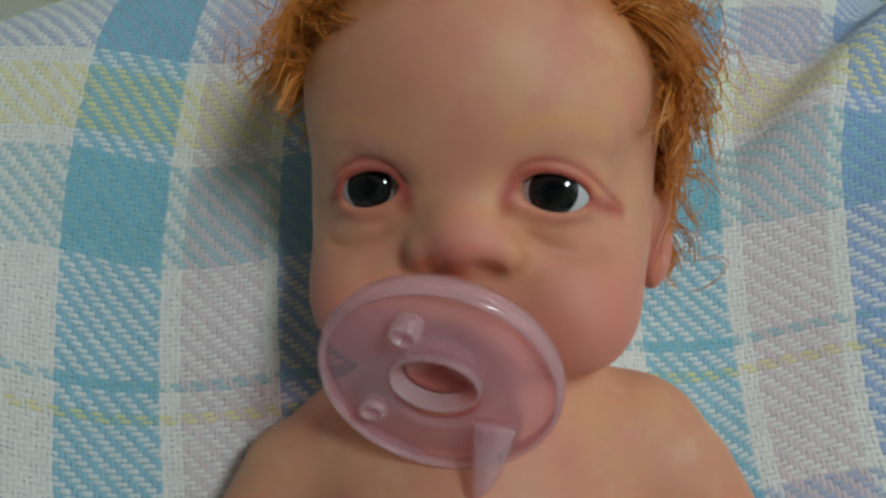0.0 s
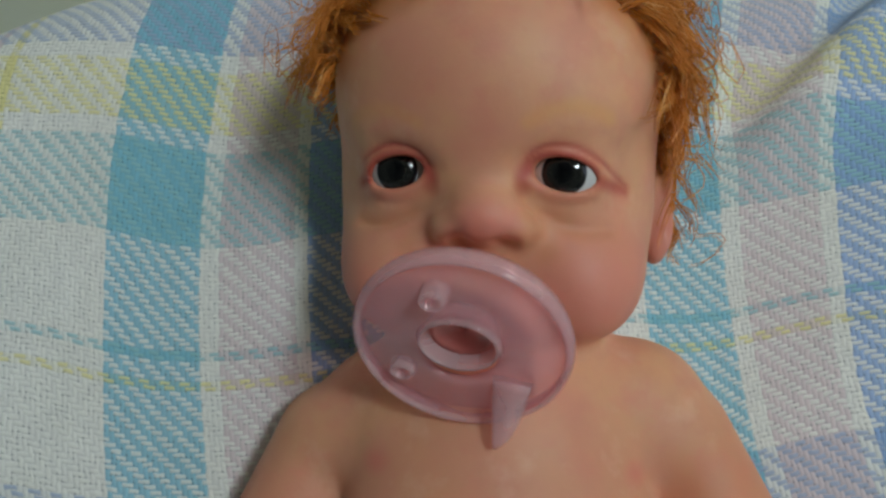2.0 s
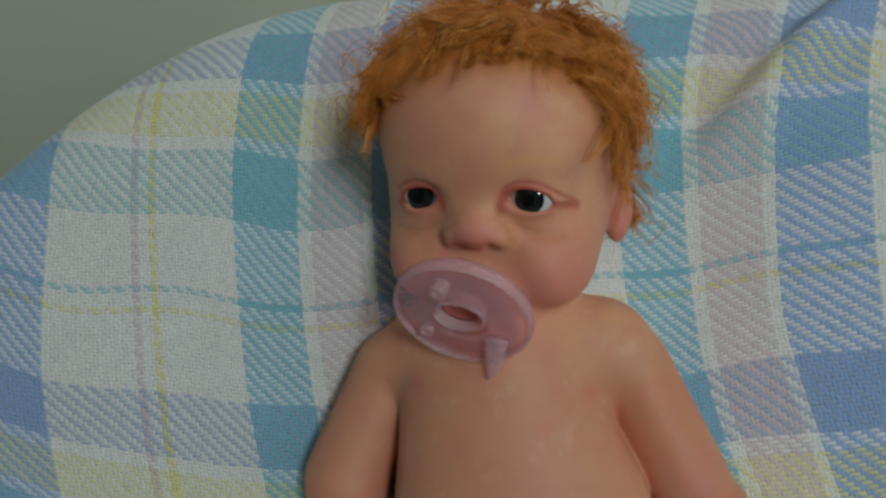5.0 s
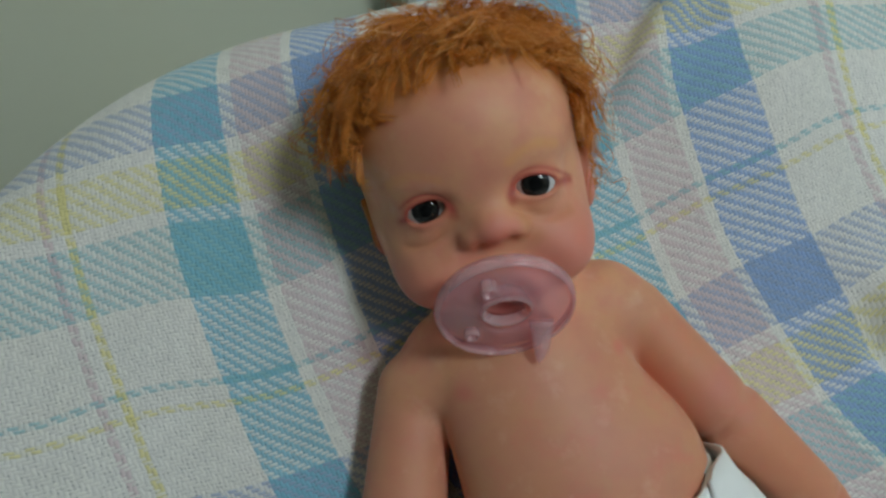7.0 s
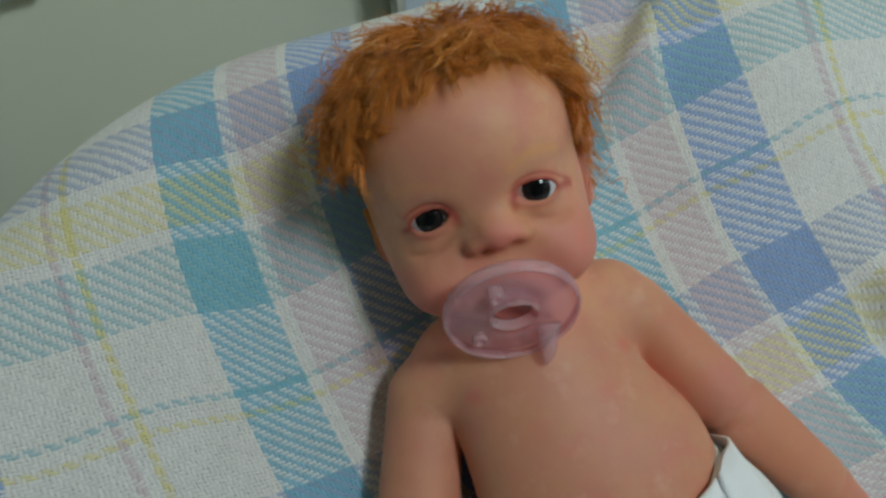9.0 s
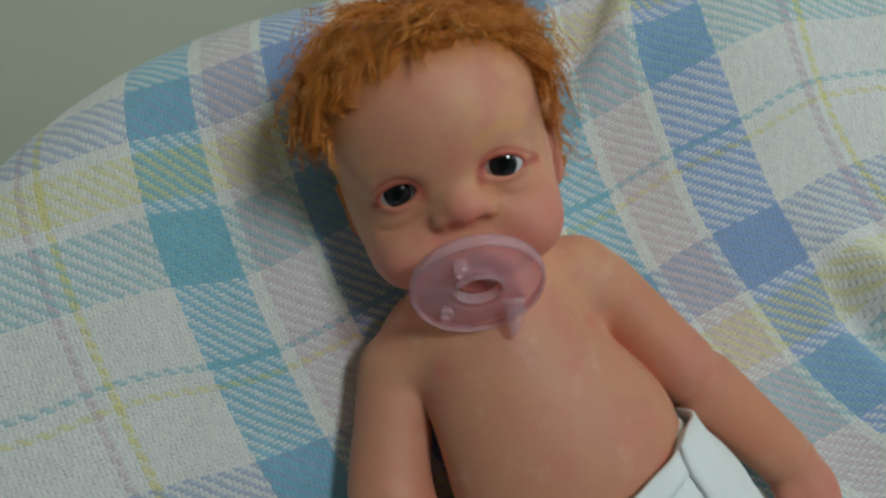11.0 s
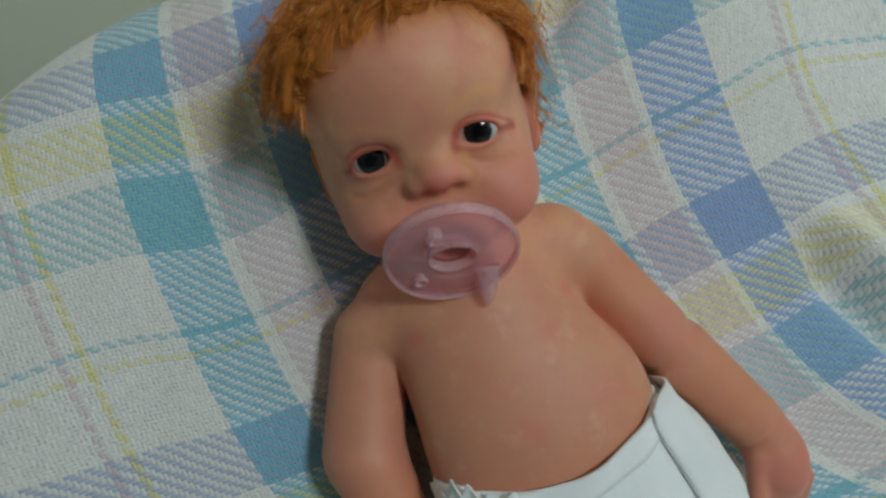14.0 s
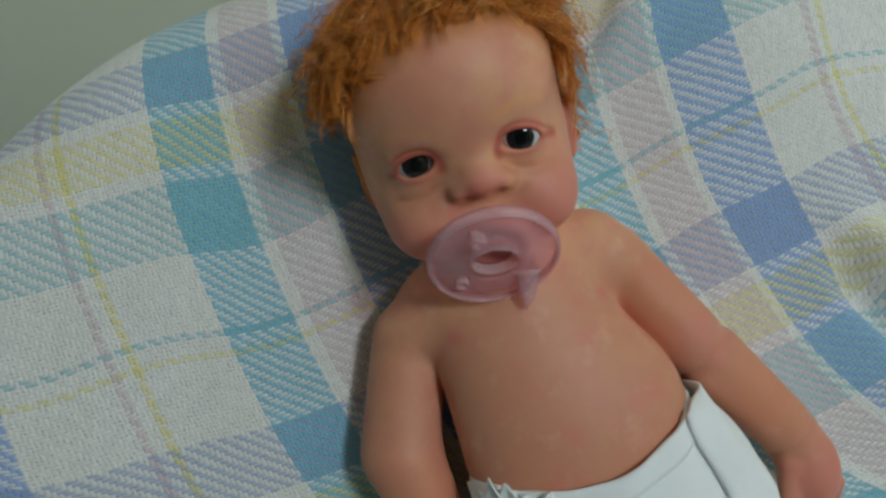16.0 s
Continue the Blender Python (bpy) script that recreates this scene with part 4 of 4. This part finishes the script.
def build_diaper():
    root = new("diaper")
    root.location = body_to_world((0.004, -0.06, 0.0))
    tagged(root, "white disposable diaper with taped wings on the doll", "diaper")
    bpy.context.view_layer.update()

    def own(ob):
        ob.parent = root
        ob.matrix_parent_inverse = root.matrix_world.inverted()
        return ob

    def shell(name, a0, a1, t0, t1, grow, n=48, m=14, wave=0.0008, puff=0.0, label=""):
        """A piece of the wrap: from angle a0 to a1 round the hips, from share t0 to t1 down them."""
        bm = bmesh.new()
        layers = []
        for off in (0.0, -0.0018):
            rows = []
            for i in range(n + 1):
                a = a0 + (a1 - a0) * i / n
                row = []
                for j in range(m + 1):
                    t = t0 + (t1 - t0) * j / m
                    top = -0.015 + 0.013 * abs(math.sin(a)) ** 1.5
                    b = top + (-0.115 - top) * t
                    wid = 1.0 + 0.24 * math.sin(min(max(t, 0), 1) * 2.2)
                    swell = puff * math.sin(min(1.0, i / n * 1.35) * math.pi / 2) * math.sin(min(max(0.12 + t, 0), 1) * math.pi)
                    wr = swell + wave * math.sin(a * 11 + 3 * math.sin(t * 7)) * (1 - t)
                    rx, rz = 0.0545 * wid + grow + off + wr, 0.0360 * wid + grow + off + wr
                    row.append(bm.verts.new(body_to_world((0.004 + rx * math.sin(a), b, 0.0345 + rz * math.cos(a))).tolist()))
                rows.append(row)
            layers.append(rows)
        o, i_ = layers
        for i in range(n):
            for j in range(m):
                bm.faces.new((o[i][j], o[i][j + 1], o[i + 1][j + 1], o[i + 1][j]))
                bm.faces.new((i_[i][j], i_[i + 1][j], i_[i + 1][j + 1], i_[i][j + 1]))
            bm.faces.new((o[i][0], o[i + 1][0], i_[i + 1][0], i_[i][0]))
            bm.faces.new((o[i][m], i_[i][m], i_[i + 1][m], o[i + 1][m]))
        for j in range(m):
            bm.faces.new((o[0][j], i_[0][j], i_[0][j + 1], o[0][j + 1]))
            bm.faces.new((o[n][j], o[n][j + 1], i_[n][j + 1], i_[n][j]))
        bmesh.ops.recalc_face_normals(bm, faces=bm.faces[:])
        return own(mesh_ob(name, bm, DIAPER, None, True, label))

    shell("front_panel", -1.15, 1.15, 0.0, 1.0, 0.0002)
    shell("waistband", -1.14, 1.14, -0.012, 0.085, 0.0014, 48, 4, 0.0008)
    shell("back_panel", 1.0, 2 * math.pi - 1.0, -0.02, 1.0, 0.0)
    shell("wing", 0.80, 1.75, -0.03, 0.75, 0.0036, 20, 12, 0.0012, 0.010)
    rng = random.Random(5)
    for a, wide, tall in ((-1.02, 0.011, 0.010), (-0.82, 0.012, 0.0075), (-0.60, 0.012, 0.003)):
        bm = bmesh.new()
        n, rows = 10, []
        for i in range(n + 1):
            u = i / n
            ang = a + (u - 0.5) * wide / 0.05
            edge = tall * (0.55 + 0.45 * math.sin(u * 7 + a * 9)) + rng.uniform(0, 0.0004)
            row = []
            for v in (0.0, 0.35, 0.7, 1.0):
                out = 0.0046 + 0.0010 * v * math.sin(u * 7 + a * 5) + 0.0012 * v
                row.append(bm.verts.new(body_to_world((0.004 + (0.0545 + out) * math.sin(ang), -0.012 + 0.010 * abs(math.sin(ang)) ** 1.5 - 0.006 + v * (edge + 0.004), 0.0345 + (0.036 + out) * math.cos(ang))).tolist()))
            rows.append(row)
        for p, r in zip(rows, rows[1:]):
            for j in range(3):
                bm.faces.new((p[j], p[j + 1], r[j + 1], r[j]))
        bmesh.ops.recalc_face_normals(bm, faces=bm.faces[:])
        bmesh.ops.solidify(bm, geom=bm.faces[:], thickness=0.0009)
        bmesh.ops.recalc_face_normals(bm, faces=bm.faces[:])
        own(mesh_ob("frayed_edge", bm, DIAPER))
    shell("wing", -1.45, -0.80, -0.02, 0.50, 0.0030, 16, 10, 0.0010)


build_diaper()


# ---- picture board behind the bed ----
def build_board():
    y, x0, x1, z0, z1 = 0.432, 0.045, 0.46, FL, 0.62
    side = plain("board_edge", (0.54, 0.54, 0.48), (0.60, 0.60, 0.53), 20.0, 0.7)
    pale = plain("printed_pale_blue", (0.56, 0.66, 0.76), (0.70, 0.76, 0.80), 25.0, 0.45)
    deep = plain("printed_blue", (0.02, 0.14, 0.34), (0.03, 0.20, 0.45), 30.0, 0.4)
    sky_b = plain("printed_sky_blue", (0.16, 0.38, 0.62), (0.28, 0.50, 0.70), 30.0, 0.4)
    cream = plain("printed_cream", (0.62, 0.58, 0.30), (0.68, 0.63, 0.38), 22.0, 0.45)
    brown = plain("printed_brown", (0.28, 0.19, 0.11), (0.34, 0.24, 0.15), 30.0, 0.5)
    orange = plain("printed_orange", (0.72, 0.42, 0.16), (0.76, 0.48, 0.24), 30.0, 0.5)
    board = box("picture_board", (x0, y, z0), (x1, y + 0.022, z1), side, None, 0.002)
    tagged(board, "printed board with blue waves and cream ground standing against the wall", "picture")
    board.data.materials.append(pale)

    def flat(name, pts, mat, lift):
        bm = bmesh.new()
        bm.faces.new([bm.verts.new((a, y - 0.25 * lift, b)) for a, b in pts])
        bmesh.ops.triangulate(bm, faces=bm.faces[:], ngon_method="EAR_CLIP")
        return mesh_ob(name, bm, mat, board, False)

    def swoosh(name, pts, widths, mat, lift):
        """A brush stroke along a smooth line."""
        p = np.array(pts, float)
        t = np.linspace(0, len(p) - 1, 8 * len(p))
        i = np.clip(t.astype(int), 0, len(p) - 2)
        f = (t - i)[:, None]
        pm, pp = p[np.maximum(i - 1, 0)], p[np.minimum(i + 2, len(p) - 1)]
        c = 0.5 * (2 * p[i] + (p[i + 1] - pm) * f + (2 * pm - 5 * p[i] + 4 * p[i + 1] - pp) * f ** 2 + (3 * p[i] - pm - 3 * p[i + 1] + pp) * f ** 3)
        w = np.interp(t, np.arange(len(p)), widths)[:, None]
        d = np.gradient(c, axis=0)
        d /= np.linalg.norm(d, axis=1)[:, None] + 1e-9
        nrm = np.stack([-d[:, 1], d[:, 0]], 1)
        bm = bmesh.new()
        rails = [[bm.verts.new((float(a), y - 0.25 * lift - 0.000002 * k, float(b))) for k, (a, b) in enumerate(side)] for side in (c + nrm * w, c - nrm * w)]
        for k in range(len(t) - 1):
            bm.faces.new((rails[0][k], rails[0][k + 1], rails[1][k + 1], rails[1][k]))
        mesh_ob(name, bm, mat, board, False)

    X, Z = BOARD
    flat("ground_print", [(x0 + 0.007, z0), (x1 - 0.003, z0), (x1 - 0.003, z1 - 0.004), (x0 + 0.007, z1 - 0.004)], pale, 0.0002)
    flat("sand_print", [(X + 0.125, Z - 0.15), (x1 - 0.004, Z - 0.15), (x1 - 0.004, z1 - 0.005), (X + 0.075, z1 - 0.005), (X + 0.085, Z + 0.02), (X + 0.115, Z - 0.02)], cream, 0.0008)
    swoosh("wave", [(X + 0.045, Z + 0.06), (X + 0.075, Z + 0.025), (X + 0.10, Z + 0.028), (X + 0.118, Z + 0.0), (X + 0.13, Z - 0.03), (X + 0.16, Z - 0.045), (X + 0.20, Z - 0.05)],
           [0.010, 0.014, 0.009, 0.014, 0.016, 0.012, 0.010], deep, 0.0014)
    swoosh("wave", [(X + 0.150, Z - 0.03), (X + 0.160, Z + 0.0), (X + 0.152, Z + 0.014), (X + 0.142, Z + 0.008)], [0.012, 0.008, 0.005, 0.001], deep, 0.0020)
    swoosh("wave", [(X + 0.185, Z - 0.035), (X + 0.194, Z - 0.012), (X + 0.187, Z + 0.0), (X + 0.179, Z - 0.005)], [0.010, 0.006, 0.004, 0.001], deep, 0.0020)
    swoosh("wave", [(X + 0.012, Z + 0.004), (X + 0.030, Z + 0.006), (X + 0.048, Z + 0.020), (X + 0.060, Z + 0.045)], [0.003, 0.008, 0.006, 0.002], sky_b, 0.0014)
    swoosh("wave", [(X + 0.065, Z - 0.020), (X + 0.073, Z - 0.002), (X + 0.085, Z - 0.004), (X + 0.095, Z - 0.016)], [0.004, 0.004, 0.003, 0.001], deep, 0.0026)
    swoosh("foam", [(X + 0.020, Z + 0.032), (X + 0.032, Z + 0.016), (X + 0.046, Z + 0.030), (X + 0.058, Z + 0.034)], [0.002, 0.004, 0.003, 0.001], pale, 0.0032)
    swoosh("foam", [(X + 0.105, Z + 0.024), (X + 0.122, Z + 0.018), (X + 0.130, Z - 0.006), (X + 0.142, Z - 0.016), (X + 0.148, Z - 0.002)], [0.001, 0.003, 0.003, 0.002, 0.001], sky_b, 0.0032)
    swoosh("drip", [(X + 0.070, Z + 0.055), (X + 0.080, Z + 0.030), (X + 0.093, Z + 0.014), (X + 0.098, Z + 0.002)], [0.010, 0.007, 0.004, 0.002], orange, 0.0040)
    swoosh("outline", [(X + 0.105, Z + 0.050), (X + 0.140, Z + 0.034), (X + 0.180, Z + 0.022), (X + 0.26, Z + 0.018)], [0.0022, 0.0026, 0.0026, 0.0024], brown, 0.0026)


BOARD = (0.045, 0.257)           # a corner of the printed wave above the blanket
build_board()
